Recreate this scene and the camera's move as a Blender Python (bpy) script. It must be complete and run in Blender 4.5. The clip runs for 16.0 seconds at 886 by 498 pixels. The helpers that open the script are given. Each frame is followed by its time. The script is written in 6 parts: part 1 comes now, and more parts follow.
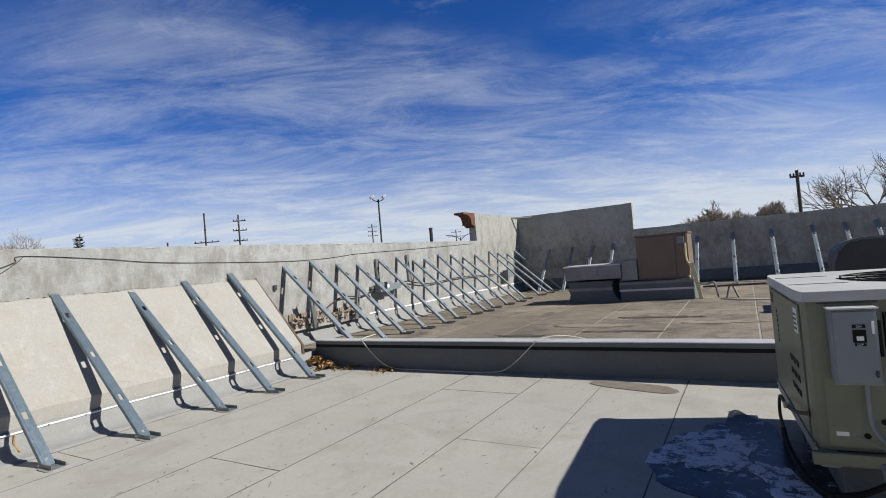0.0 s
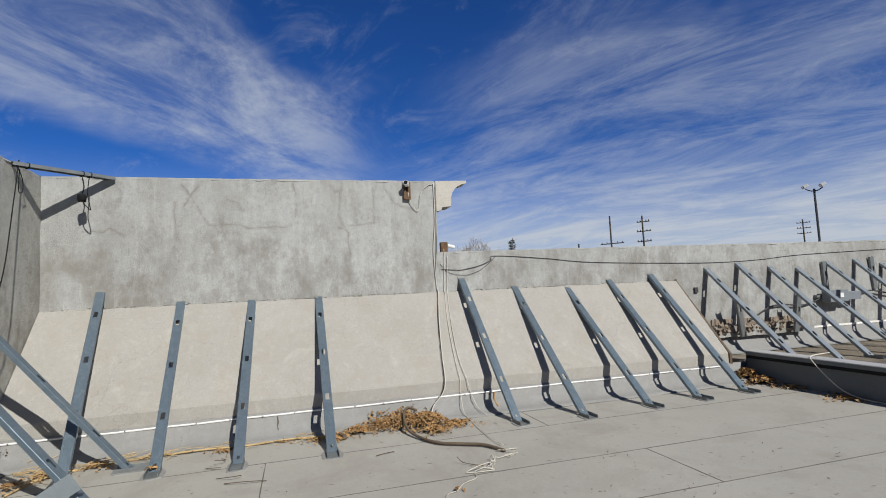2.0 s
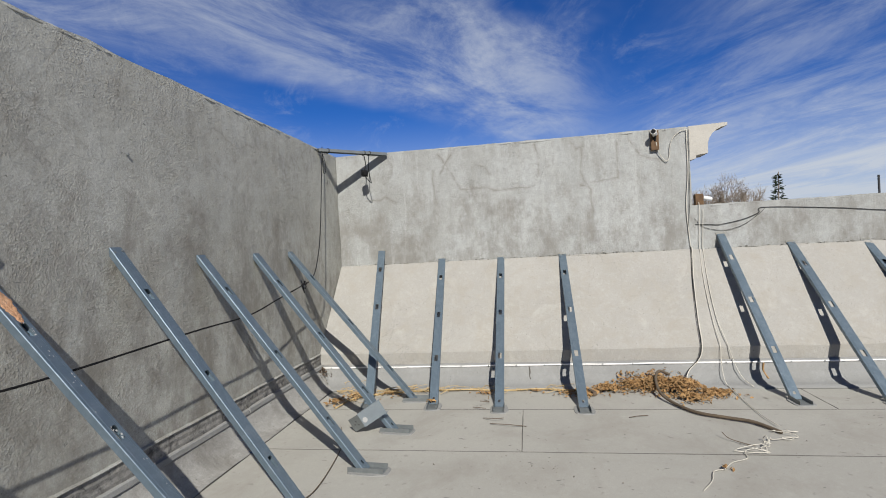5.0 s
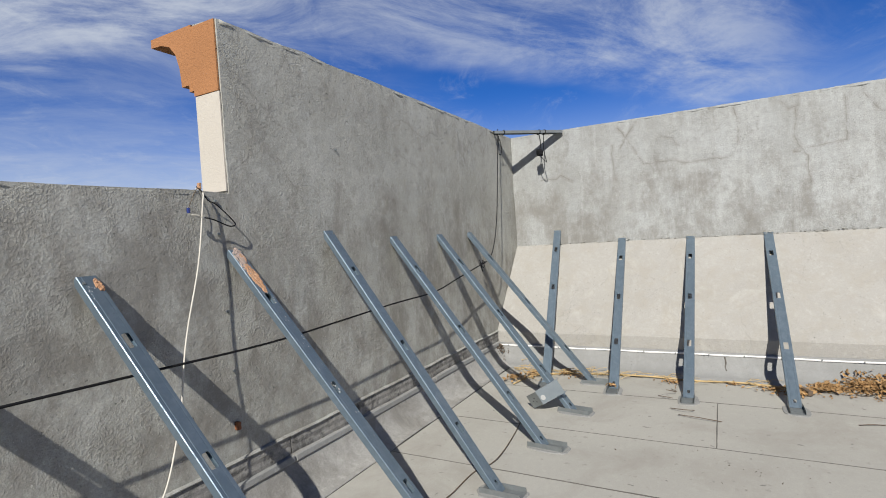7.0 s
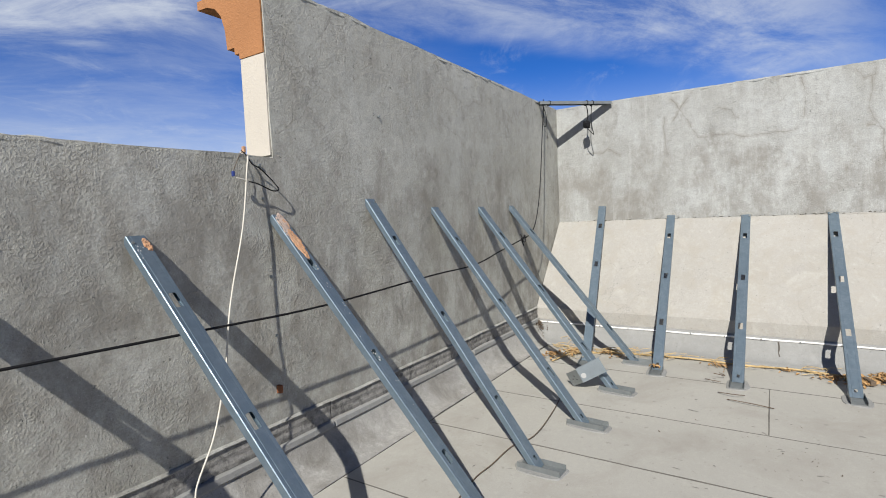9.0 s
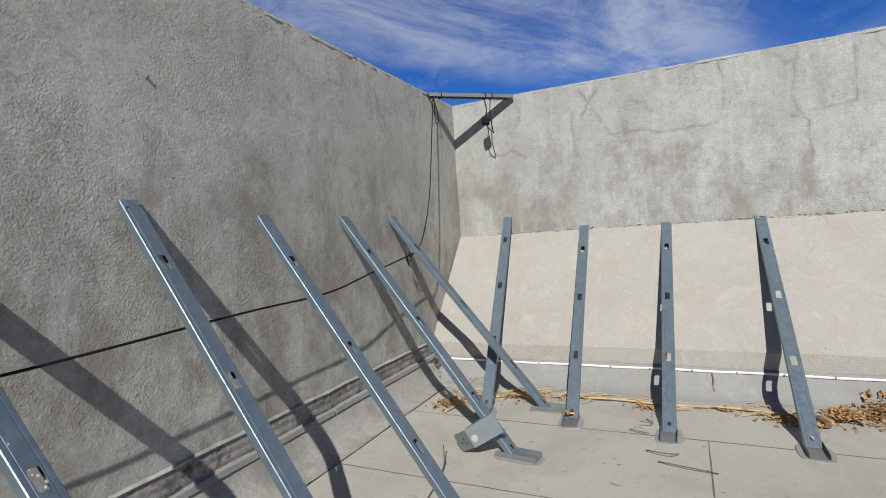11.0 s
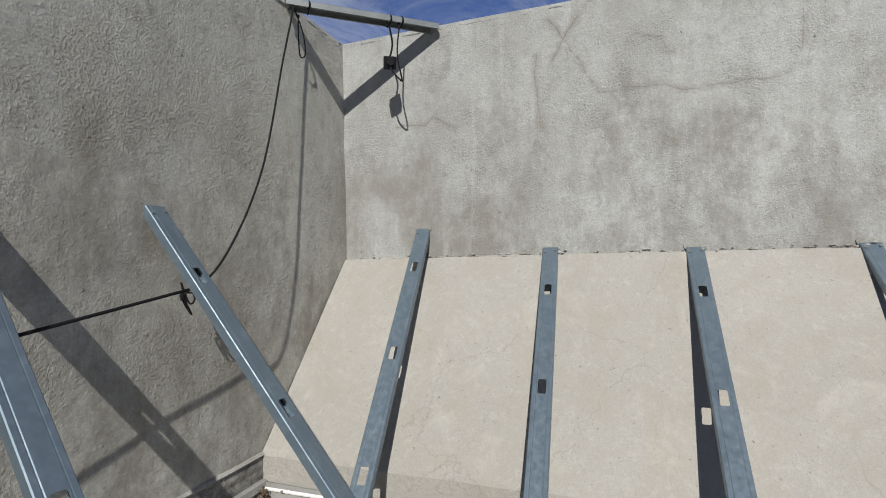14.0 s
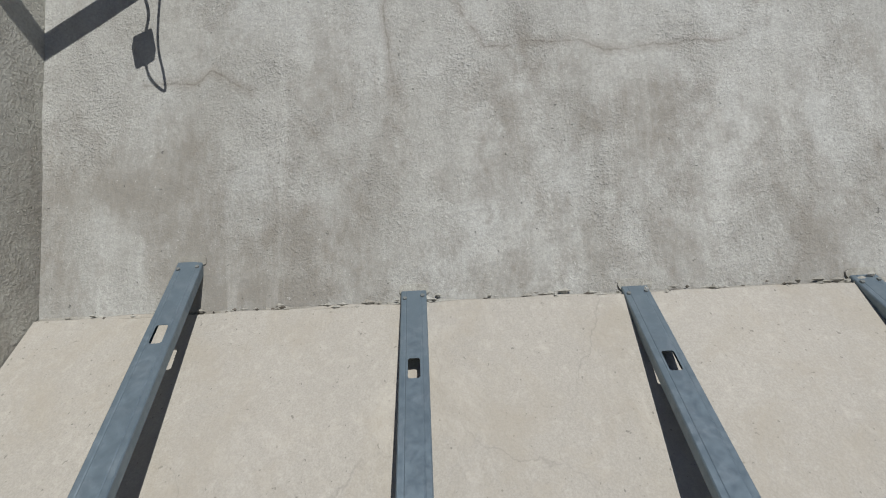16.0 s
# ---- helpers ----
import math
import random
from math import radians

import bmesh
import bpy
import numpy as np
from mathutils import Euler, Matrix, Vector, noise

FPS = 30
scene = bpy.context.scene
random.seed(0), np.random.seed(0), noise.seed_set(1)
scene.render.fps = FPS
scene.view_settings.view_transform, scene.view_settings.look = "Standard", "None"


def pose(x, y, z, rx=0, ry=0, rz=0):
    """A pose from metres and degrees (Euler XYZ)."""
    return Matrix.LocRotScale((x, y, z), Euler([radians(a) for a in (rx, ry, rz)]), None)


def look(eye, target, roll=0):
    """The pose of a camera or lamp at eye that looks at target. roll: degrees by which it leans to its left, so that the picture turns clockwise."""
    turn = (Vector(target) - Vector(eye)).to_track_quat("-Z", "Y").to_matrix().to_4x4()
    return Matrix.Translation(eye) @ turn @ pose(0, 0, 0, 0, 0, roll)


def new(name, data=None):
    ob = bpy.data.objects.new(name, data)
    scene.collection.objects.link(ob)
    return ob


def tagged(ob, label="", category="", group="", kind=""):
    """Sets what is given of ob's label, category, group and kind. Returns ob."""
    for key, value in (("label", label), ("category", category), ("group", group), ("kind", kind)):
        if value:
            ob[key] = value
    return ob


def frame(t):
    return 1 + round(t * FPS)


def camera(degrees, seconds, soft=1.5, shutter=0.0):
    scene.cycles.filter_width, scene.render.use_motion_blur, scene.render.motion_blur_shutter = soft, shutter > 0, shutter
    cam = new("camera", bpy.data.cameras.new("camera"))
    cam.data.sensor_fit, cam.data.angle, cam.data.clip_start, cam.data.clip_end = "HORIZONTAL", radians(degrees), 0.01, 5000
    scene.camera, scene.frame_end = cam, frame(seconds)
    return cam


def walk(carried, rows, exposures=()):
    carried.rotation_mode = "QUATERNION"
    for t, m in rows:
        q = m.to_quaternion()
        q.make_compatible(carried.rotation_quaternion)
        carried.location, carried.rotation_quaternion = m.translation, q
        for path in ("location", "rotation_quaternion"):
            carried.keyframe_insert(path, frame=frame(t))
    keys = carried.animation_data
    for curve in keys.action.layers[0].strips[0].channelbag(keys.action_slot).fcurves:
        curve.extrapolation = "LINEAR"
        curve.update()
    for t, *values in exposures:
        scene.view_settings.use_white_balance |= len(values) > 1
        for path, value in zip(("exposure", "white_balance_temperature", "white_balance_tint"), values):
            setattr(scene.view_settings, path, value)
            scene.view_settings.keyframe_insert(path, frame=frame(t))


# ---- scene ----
cam = camera(82.1, 16.0, 1.0)
PATH = [
    (0, (6.385, 2.867, 1.338), (5.365, 4.586, 1.39), -5.0),
    (0.5, (6.365, 2.822, 1.333), (5.044, 4.321, 1.433), -4.1),
    (1, (6.347, 2.768, 1.325), (4.852, 4.09, 1.448), -3.6),
    (1.5, (6.321, 2.667, 1.345), (4.601, 3.678, 1.486), -2.7),
    (2, (6.339, 2.598, 1.35), (4.425, 3.155, 1.512), -2.8),
    (2.5, (6.349, 2.54, 1.359), (4.366, 2.76, 1.5), -3.1),
    (3, (6.352, 2.515, 1.361), (4.355, 2.549, 1.463), -3.3),
    (3.2, (6.356, 2.507, 1.373), (4.357, 2.479, 1.452), -3.3),
    (5.3, (6.435, 2.425, 1.52), (4.478, 2.014, 1.519), -3.3),
    (5.5, (6.443, 2.415, 1.52), (4.501, 1.936, 1.526), -3.5),
    (6, (6.448, 2.41, 1.523), (4.554, 1.77, 1.547), -4.0),
    (6.5, (6.463, 2.414, 1.529), (4.633, 1.607, 1.547), -3.8),
    (7, (6.475, 2.412, 1.527), (4.722, 1.45, 1.478), -3.7),
    (7.5, (6.469, 2.424, 1.526), (4.767, 1.376, 1.448), -3.7),
    (8, (6.474, 2.405, 1.518), (4.806, 1.304, 1.46), -3.6),
    (8.5, (6.475, 2.377, 1.517), (4.833, 1.237, 1.447), -3.1),
    (9, (6.43, 2.338, 1.487), (4.756, 1.251, 1.354), -2.5),
    (9.5, (6.242, 2.332, 1.467), (4.417, 1.549, 1.231), -3.5),
    (10, (5.923, 2.379, 1.45), (4.07, 1.651, 1.258), -3.2),
    (10.2, (5.767, 2.372, 1.44), (3.94, 1.578, 1.262), -3.5),
    (12.3, (4.271, 1.845, 1.295), (2.46, 0.996, 1.31), -4.2),
    (12.5, (4.094, 1.799, 1.328), (2.281, 0.954, 1.33), -4.2),
    (13, (3.687, 1.794, 1.308), (1.841, 1.025, 1.276), -4.0),
    (13.5, (3.33, 1.842, 1.321), (1.522, 0.988, 1.311), -3.4),
    (14, (2.974, 1.774, 1.319), (1.096, 1.087, 1.357), -1.3),
    (14.5, (2.643, 1.754, 1.338), (0.691, 1.321, 1.371), -1.3),
    (15, (2.300, 1.782, 1.329), (0.347, 1.358, 1.432), -1.5),
    (15.5, (2.033, 1.689, 1.322), (0.085, 1.248, 1.434), -3.0),
    (16, (1.765, 1.533, 1.356), (-0.227, 1.447, 1.530), -2.8),
]
walk(cam, [(t, look(eye, target, roll)) for t, eye, target, roll in PATH],
     [(0.0, 0.26), (1.0, 0.05), (2.0, -0.06), (3.2, -0.01), (5.5, 0.08), (7.0, 0.17), (9.0, 0.3), (9.6, 0.14), (10.2, 0.06), (12.3, 0.12), (13.0, 0.02), (14.5, -0.10), (16.0, -0.2)])

# ---- sky and sun ----
SUN_ELEV, SUN_AZ = 38.5, 17.9          # azimuth from +x towards +y
world = bpy.data.worlds.new("sky")
scene.world = world
world.use_nodes = True
wn, wl = world.node_tree.nodes, world.node_tree.links
wn.clear()


def wnode(kind, **values):
    n = wn.new(kind)
    for k, v in values.items():
        n.inputs[k].default_value = v
    return n


def wmath(op, a, b=None):
    n = wn.new("ShaderNodeMath")
    n.operation = op
    for i, v in enumerate((a, b)):
        if v is None:
            continue
        if isinstance(v, (int, float)):
            n.inputs[i].default_value = v
        else:
            wl.new(v, n.inputs[i])
    return n.outputs[0]


sky = wn.new("ShaderNodeTexSky")
sky.sky_type = "NISHITA"
sky.sun_disc = False
sky.sun_elevation = radians(SUN_ELEV)
sky.sun_rotation = radians(90 - SUN_AZ)
sky.altitude = 1500
sky.air_density, sky.dust_density, sky.ozone_density = 1.0, 0.3, 3.0
coord = wn.new("ShaderNodeTexCoord")
sep = wn.new("ShaderNodeSeparateXYZ")
wl.new(coord.outputs["Generated"], sep.inputs[0])
up = wmath("ADD", wmath("MAXIMUM", sep.outputs[2], 0.0), 0.16)
comb = wn.new("ShaderNodeCombineXYZ")
wl.new(wmath("DIVIDE", sep.outputs[0], up), comb.inputs[0])
wl.new(wmath("DIVIDE", sep.outputs[1], up), comb.inputs[1])


csep = wn.new("ShaderNodeSeparateXYZ")
wl.new(comb.outputs[0], csep.inputs[0])
across, along = csep.outputs[0], csep.outputs[1]
plus, minus = wmath("ADD", across, along), wmath("SUBTRACT", across, along)


def smooth_range(value, low, high, a=0.0, b=1.0):
    r = wnode("ShaderNodeMapRange", **{"From Min": low, "From Max": high, "To Min": a, "To Max": b})
    r.interpolation_type = "SMOOTHSTEP"
    wl.new(value, r.inputs["Value"])
    return r.outputs[0]


def cirrus(turn, place, stretch, scale, detail, low, high, warp, rough=0.6):
    """Cloud cover from noise drawn out along the wind."""
    tm = wn.new("ShaderNodeMapping")
    tm.inputs["Rotation"].default_value = (0, 0, radians(turn))
    wl.new(comb.outputs[0], tm.inputs[0])
    mp = wn.new("ShaderNodeMapping")
    mp.inputs["Location"].default_value = (*place, 0.0)
    mp.inputs["Scale"].default_value = (stretch, 1.0, 1.0)
    wl.new(tm.outputs[0], mp.inputs[0])
    n = wnode("ShaderNodeTexNoise", Scale=scale, Detail=detail, Roughness=rough, Distortion=warp)
    wl.new(mp.outputs[0], n.inputs["Vector"])
    return smooth_range(n.outputs["Fac"], low, high)


def bank(value, centre, inner, outer):
    """A long bank of cloud: full within inner of its middle line, gone past outer."""
    return smooth_range(wmath("ABSOLUTE", wmath("SUBTRACT", value, centre)), inner, outer, 1.0, 0.0)


# two banks of cirrus that meet low in the west, thin streaks to the south, clear sky between
swirl = wmath("MULTIPLY", wmath("SUBTRACT", cirrus(20, (5.0, 2.0), 0.8, 1.1, 4.0, 0.25, 0.75, 0.3), 0.5), 0.75)
streaks_s = cirrus(38, (3.0, 1.0), 0.5, 3.0, 13.0, 0.32, 0.70, 0.5, 0.70)
streaks_n = cirrus(-36, (1.5, 6.0), 0.42, 2.8, 13.0, 0.34, 0.72, 0.5, 0.70)
wisps = cirrus(-20, (7.0, 4.0), 0.6, 4.2, 11.0, 0.50, 0.80, 0.6, 0.7)
south_bank = wmath("MULTIPLY", bank(wmath("ADD", plus, swirl), -2.10, 0.15, 0.80), smooth_range(along, 0.55, -0.05))
north_bank = wmath("MULTIPLY", bank(wmath("ADD", minus, swirl), -2.75, 0.15, 0.85), smooth_range(along, 0.30, 0.9))
far_bank = wmath("MULTIPLY", smooth_range(wmath("ADD", minus, wmath("MULTIPLY", swirl, 0.5)), -3.0, -3.6), 0.5)
south_field = wmath("MULTIPLY", smooth_range(along, -0.9, -1.5), 0.20)
high_field = wmath("MULTIPLY", smooth_range(minus, -2.2, -1.7), wmath("MULTIPLY", smooth_range(along, 1.4, 1.9), 0.6))
cloud = wmath("MULTIPLY", south_bank, wmath("ADD", wmath("MULTIPLY", streaks_s, 0.66), 0.10))
cloud = wmath("ADD", cloud, wmath("MULTIPLY", north_bank, wmath("ADD", wmath("MULTIPLY", streaks_n, 0.44), 0.02)))
cloud = wmath("ADD", cloud, wmath("MULTIPLY", wmath("ADD", far_bank, high_field), streaks_n))
cloud = wmath("ADD", cloud, wmath("MULTIPLY", south_field, wmath("ADD", streaks_s, 0.35)))
cloud = wmath("ADD", cloud, wmath("MULTIPLY", wisps, 0.25))
haze = wnode("ShaderNodeMapRange", **{"From Min": 0.27, "From Max": 0.0, "To Min": 0.0, "To Max": 0.8})
haze.interpolation_type = "SMOOTHSTEP"
wl.new(sep.outputs[2], haze.inputs["Value"])
cover = wmath("MINIMUM", wmath("ADD", wmath("MULTIPLY", cloud, 0.82), haze.outputs[0]), 0.92)
# cloud and haze thinned in the unseen eastern sky to weaken the fill light
cover = wmath("MULTIPLY", cover, smooth_range(sep.outputs[0], 0.12, 0.5, 1.0, 0.3))
mixw = wn.new("ShaderNodeMix")
mixw.data_type = "RGBA"
wl.new(cover, mixw.inputs["Factor"])
tone = wn.new("ShaderNodeMix")
tone.data_type, tone.blend_type = "RGBA", "MULTIPLY"
tone.inputs["Factor"].default_value = 1.0
wl.new(sky.outputs[0], tone.inputs["A"])
# sky tone dimmed overhead and to the east, out of view, for darker shadows
depth = wn.new("ShaderNodeMix")
depth.data_type = "RGBA"
wl.new(wmath("MAXIMUM", smooth_range(sep.outputs[2], 0.48, 0.8), smooth_range(sep.outputs[0], 0.10, 0.55)), depth.inputs["Factor"])
depth.inputs["A"].default_value = (0.34, 0.97, 2.0, 1)
depth.inputs["B"].default_value = (0.25, 0.50, 0.95, 1)
wl.new(depth.outputs["Result"], tone.inputs["B"])
wl.new(tone.outputs["Result"], mixw.inputs["A"])
mixw.inputs["B"].default_value = (13.0, 14.0, 15.4, 1)
back = wn.new("ShaderNodeBackground")
back.inputs["Strength"].default_value = 0.042
wl.new(mixw.outputs["Result"], back.inputs["Color"])
wout = wn.new("ShaderNodeOutputWorld")
wl.new(back.outputs[0], wout.inputs[0])

sun = new("sun", bpy.data.lights.new("sun", "SUN"))
sun.data.energy, sun.data.angle, sun.data.color = 5.0, radians(0.53), (1.0, 0.965, 0.91)
ce, se, ca, sa = math.cos(radians(SUN_ELEV)), math.sin(radians(SUN_ELEV)), math.cos(radians(SUN_AZ)), math.sin(radians(SUN_AZ))
sun.matrix_world = look((40 * ce * ca, 40 * ce * sa, 40 * se), (0, 0, 0))


# ---- materials ----
def material(name, base, rough=0.8, metal=0.0, spread=0.25, coarse=1.5, fine=40.0, bump=0.3, dist=0.01, stain=None, stain_amount=0.5,
             streak=0.0, cracks=0.0, crack_scale=1.1, per_object=0.0, speck=0.0, spec=0.4, grain=0.0):
    """A surface with colour variation at two scales, fine relief, and where asked stains, vertical streaks, cracks and specks."""
    m = bpy.data.materials.new(name)
    m.use_nodes = True
    nt = m.node_tree
    nd, lk = nt.nodes, nt.links
    bsdf = nd["Principled BSDF"]
    bsdf.inputs["Roughness"].default_value = rough
    bsdf.inputs["Metallic"].default_value = metal
    bsdf.inputs["Specular IOR Level"].default_value = spec
    geo = nd.new("ShaderNodeNewGeometry")

    def noise_tex(scale, detail=6.0, roughness=0.6, stretch=None, distortion=0.0):
        n = nd.new("ShaderNodeTexNoise")
        n.inputs["Scale"].default_value, n.inputs["Detail"].default_value = scale, detail
        n.inputs["Roughness"].default_value, n.inputs["Distortion"].default_value = roughness, distortion
        if stretch:
            mp = nd.new("ShaderNodeMapping")
            mp.inputs["Scale"].default_value = stretch
            lk.new(geo.outputs["Position"], mp.inputs[0])
            lk.new(mp.outputs[0], n.inputs["Vector"])
        else:
            lk.new(geo.outputs["Position"], n.inputs["Vector"])
        return n.outputs["Fac"]

    def ranged(v, a, b, c, d):
        r = nd.new("ShaderNodeMapRange")
        for k, x in zip(("From Min", "From Max", "To Min", "To Max"), (a, b, c, d)):
            r.inputs[k].default_value = x
        lk.new(v, r.inputs["Value"])
        return r.outputs[0]

    def mixed(fac, a, b, blend="MIX"):
        n = nd.new("ShaderNodeMix")
        n.data_type, n.blend_type = "RGBA", blend
        for key, v in (("Factor", fac), ("A", a), ("B", b)):
            if isinstance(v, (int, float)):
                n.inputs[key].default_value = v
            elif isinstance(v, tuple):
                n.inputs[key].default_value = (*v, 1)
            else:
                lk.new(v, n.inputs[key])
        return n.outputs["Result"]

    def scaled(k):
        return tuple(min(1.0, c * k) for c in base)

    big = noise_tex(coarse, 5.0)
    col = mixed(ranged(big, 0.3, 0.7, 0, 1), scaled(1 - spread), scaled(1 + spread))
    small = noise_tex(fine, 4.0)
    col = mixed(ranged(small, 0.3, 0.7, 0, 0.5), col, scaled(1 - spread * 1.1))
    if grain:
        tiny = noise_tex(170.0, 3.0, 0.7)
        col = mixed(ranged(tiny, 0.40, 0.62, grain, 0), col, scaled(0.45))
        mid = noise_tex(26.0, 6.0, 0.72, None, 0.4)
        col = mixed(ranged(mid, 0.52, 0.66, 0, grain * 1.2), col, scaled(1.3))
        pit = noise_tex(60.0, 2.0, 0.5)
        col = mixed(ranged(pit, 0.70, 0.74, 0, min(1.0, grain * 2.5)), col, scaled(0.3))
    if stain:
        blot = noise_tex(coarse * 1.7, 8.0, 0.68, None, 0.6)
        col = mixed(ranged(blot, 0.48, 0.68, 0, stain_amount), col, stain)
        if grain >= 0.2:
            soot = noise_tex(4.5, 9.0, 0.7, (1.0, 1.0, 0.8), 0.5)
            col = mixed(ranged(soot, 0.52, 0.70, 0, stain_amount * 0.7), col, stain)
            lime = noise_tex(3.1, 9.0, 0.72, (1.0, 1.0, 0.7), 0.8)
            col = mixed(ranged(lime, 0.55, 0.72, 0, 0.45), col, scaled(1.32))
    if streak:
        run = noise_tex(1.0, 6.0, 0.6, (5.0, 5.0, 0.7), 0.4)
        col = mixed(ranged(run, 0.46, 0.7, 0, streak), col, scaled(0.58))
        wash = noise_tex(1.0, 5.0, 0.6, (6.5, 6.5, 1.1), 0.2)
        col = mixed(ranged(wash, 0.56, 0.74, 0, streak), col, scaled(1.35))
    if cracks:
        wob = noise_tex(3.0, 5.0)
        off = nd.new("ShaderNodeVectorMath")
        off.operation = "ADD"
        lk.new(geo.outputs["Position"], off.inputs[0])
        amp = nd.new("ShaderNodeVectorMath")
        amp.operation = "SCALE"
        amp.inputs["Scale"].default_value = 0.35
        wobc = nd.new("ShaderNodeCombineXYZ")
        lk.new(wob, wobc.inputs[0])
        lk.new(noise_tex(2.1, 5.0), wobc.inputs[1])
        lk.new(noise_tex(2.6, 5.0), wobc.inputs[2])
        lk.new(wobc.outputs[0], amp.inputs[0])
        lk.new(amp.outputs[0], off.inputs[1])
        vor = nd.new("ShaderNodeTexVoronoi")
        vor.feature = "DISTANCE_TO_EDGE"
        vor.inputs["Scale"].default_value = crack_scale
        lk.new(off.outputs[0], vor.inputs["Vector"])
        line = ranged(vor.outputs["Distance"], 0.0, 0.005, 1, 0)
        gate = ranged(noise_tex(1.3, 3.0), 0.44, 0.56, 0, 1)
        both = nd.new("ShaderNodeMath")
        both.operation = "MULTIPLY"
        lk.new(line, both.inputs[0])
        lk.new(gate, both.inputs[1])
        fade = nd.new("ShaderNodeMath")
        fade.operation = "MULTIPLY"
        lk.new(both.outputs[0], fade.inputs[0])
        fade.inputs[1].default_value = cracks
        col = mixed(fade.outputs[0], col, scaled(0.4))
    if speck < 0:
        scuff = noise_tex(46.0, 5.0, 0.65, (1.0, 1.0, 0.3))
        col = mixed(ranged(scuff, 0.66, 0.70, 0, 0.55), col, (0.6, 0.62, 0.62))
    if speck > 0:
        dots = noise_tex(18.0, 3.0, 0.5)
        col = mixed(ranged(dots, 0.66, 0.72, 0, speck), col, scaled(0.45))
    if per_object:
        info = nd.new("ShaderNodeObjectInfo")
        col = mixed(ranged(info.outputs["Random"], 0, 1, 0, per_object), col, scaled(0.55))
    lk.new(col, bsdf.inputs["Base Color"])
    if metal:
        lk.new(ranged(noise_tex(coarse * 5, 5.0), 0.3, 0.7, max(0.05, rough - 0.12), rough + 0.15), bsdf.inputs["Roughness"])
    if bump:
        b = nd.new("ShaderNodeBump")
        b.inputs["Strength"].default_value, b.inputs["Distance"].default_value = bump, dist
        hgt = nd.new("ShaderNodeMath")
        hgt.operation = "MULTIPLY_ADD"
        lk.new(noise_tex(fine * 0.3, 7.0, 0.75), hgt.inputs[0])
        hgt.inputs[1].default_value = 0.8
        lk.new(small, hgt.inputs[2])
        lk.new(hgt.outputs[0], b.inputs["Height"])
        lk.new(b.outputs[0], bsdf.inputs["Normal"])
    return m


def stucco(name, base, stain, relief, cracks, cell, crumbs, runs=1.0, lines=(), blots=()):
    """Hand-trowelled cement plaster: skim patches, weather stains, runs, grit, pits and map cracks, with a lumpy relief."""
    m = bpy.data.materials.new(name)
    m.use_nodes = True
    nd, lk = m.node_tree.nodes, m.node_tree.links
    bsdf = nd["Principled BSDF"]
    bsdf.inputs["Roughness"].default_value = 0.93
    bsdf.inputs["Specular IOR Level"].default_value = 0.25
    geo = nd.new("ShaderNodeNewGeometry")

    def tex(scale, detail=6.0, rough=0.6, stretch=None, warp=0.0, shift=0.0):
        mp = nd.new("ShaderNodeMapping")
        mp.inputs["Scale"].default_value = stretch or (1, 1, 1)
        mp.inputs["Location"].default_value = (shift, shift * 1.7, shift * 0.6)
        lk.new(geo.outputs["Position"], mp.inputs[0])
        n = nd.new("ShaderNodeTexNoise")
        for key, v in (("Scale", scale), ("Detail", detail), ("Roughness", rough), ("Distortion", warp)):
            n.inputs[key].default_value = v
        lk.new(mp.outputs[0], n.inputs["Vector"])
        return n.outputs["Fac"]

    def span(v, a, b, c=0.0, d=1.0):
        r = nd.new("ShaderNodeMapRange")
        for key, x in zip(("From Min", "From Max", "To Min", "To Max"), (a, b, c, d)):
            r.inputs[key].default_value = x
        lk.new(v, r.inputs["Value"])
        return r.outputs[0]

    def calc(op, a, b):
        n = nd.new("ShaderNodeMath")
        n.operation = op
        for k, v in enumerate((a, b)):
            if isinstance(v, (int, float)):
                n.inputs[k].default_value = v
            else:
                lk.new(v, n.inputs[k])
        return n.outputs[0]

    def over(fac, a, b):
        n = nd.new("ShaderNodeMix")
        n.data_type = "RGBA"
        lk.new(fac, n.inputs["Factor"])
        for key, v in (("A", a), ("B", b)):
            if isinstance(v, tuple):
                n.inputs[key].default_value = (*v, 1)
            else:
                lk.new(v, n.inputs[key])
        return n.outputs["Result"]

    def tint(k, warm=0.0):
        return tuple(min(1.0, c * k * w) for c, w in zip(base, (1 + warm, 1.0, 1 - 1.6 * warm)))

    sepz = nd.new("ShaderNodeSeparateXYZ")
    lk.new(geo.outputs["Position"], sepz.inputs[0])
    col = over(span(tex(0.9, 8, 0.62, None, 0.2), 0.33, 0.67), tint(0.76, 0.02), tint(1.16))
    skim = tex(2.6, 10, 0.66, (1.3, 1.3, 0.8), 0.4, 3.0)
    col = over(span(skim, 0.46, 0.60, 0, 0.35), col, tint(1.18, -0.02))
    low = span(sepz.outputs["Z"], 1.45, 2.3, 0.04, -0.06)
    for y, z, ry, rz, much in blots:
        away = nd.new("ShaderNodeVectorMath")
        away.operation = "SUBTRACT"
        lk.new(geo.outputs["Position"], away.inputs[0])
        away.inputs[1].default_value = (0, y, z)
        size = nd.new("ShaderNodeVectorMath")
        size.operation = "MULTIPLY"
        lk.new(away.outputs[0], size.inputs[0])
        size.inputs[1].default_value = (0, 1 / ry, 1 / rz)
        far = nd.new("ShaderNodeVectorMath")
        far.operation = "LENGTH"
        lk.new(size.outputs[0], far.inputs[0])
        low = calc("ADD", low, span(far.outputs["Value"], 0.1, 1.7, 0.15 * much, 0.0))
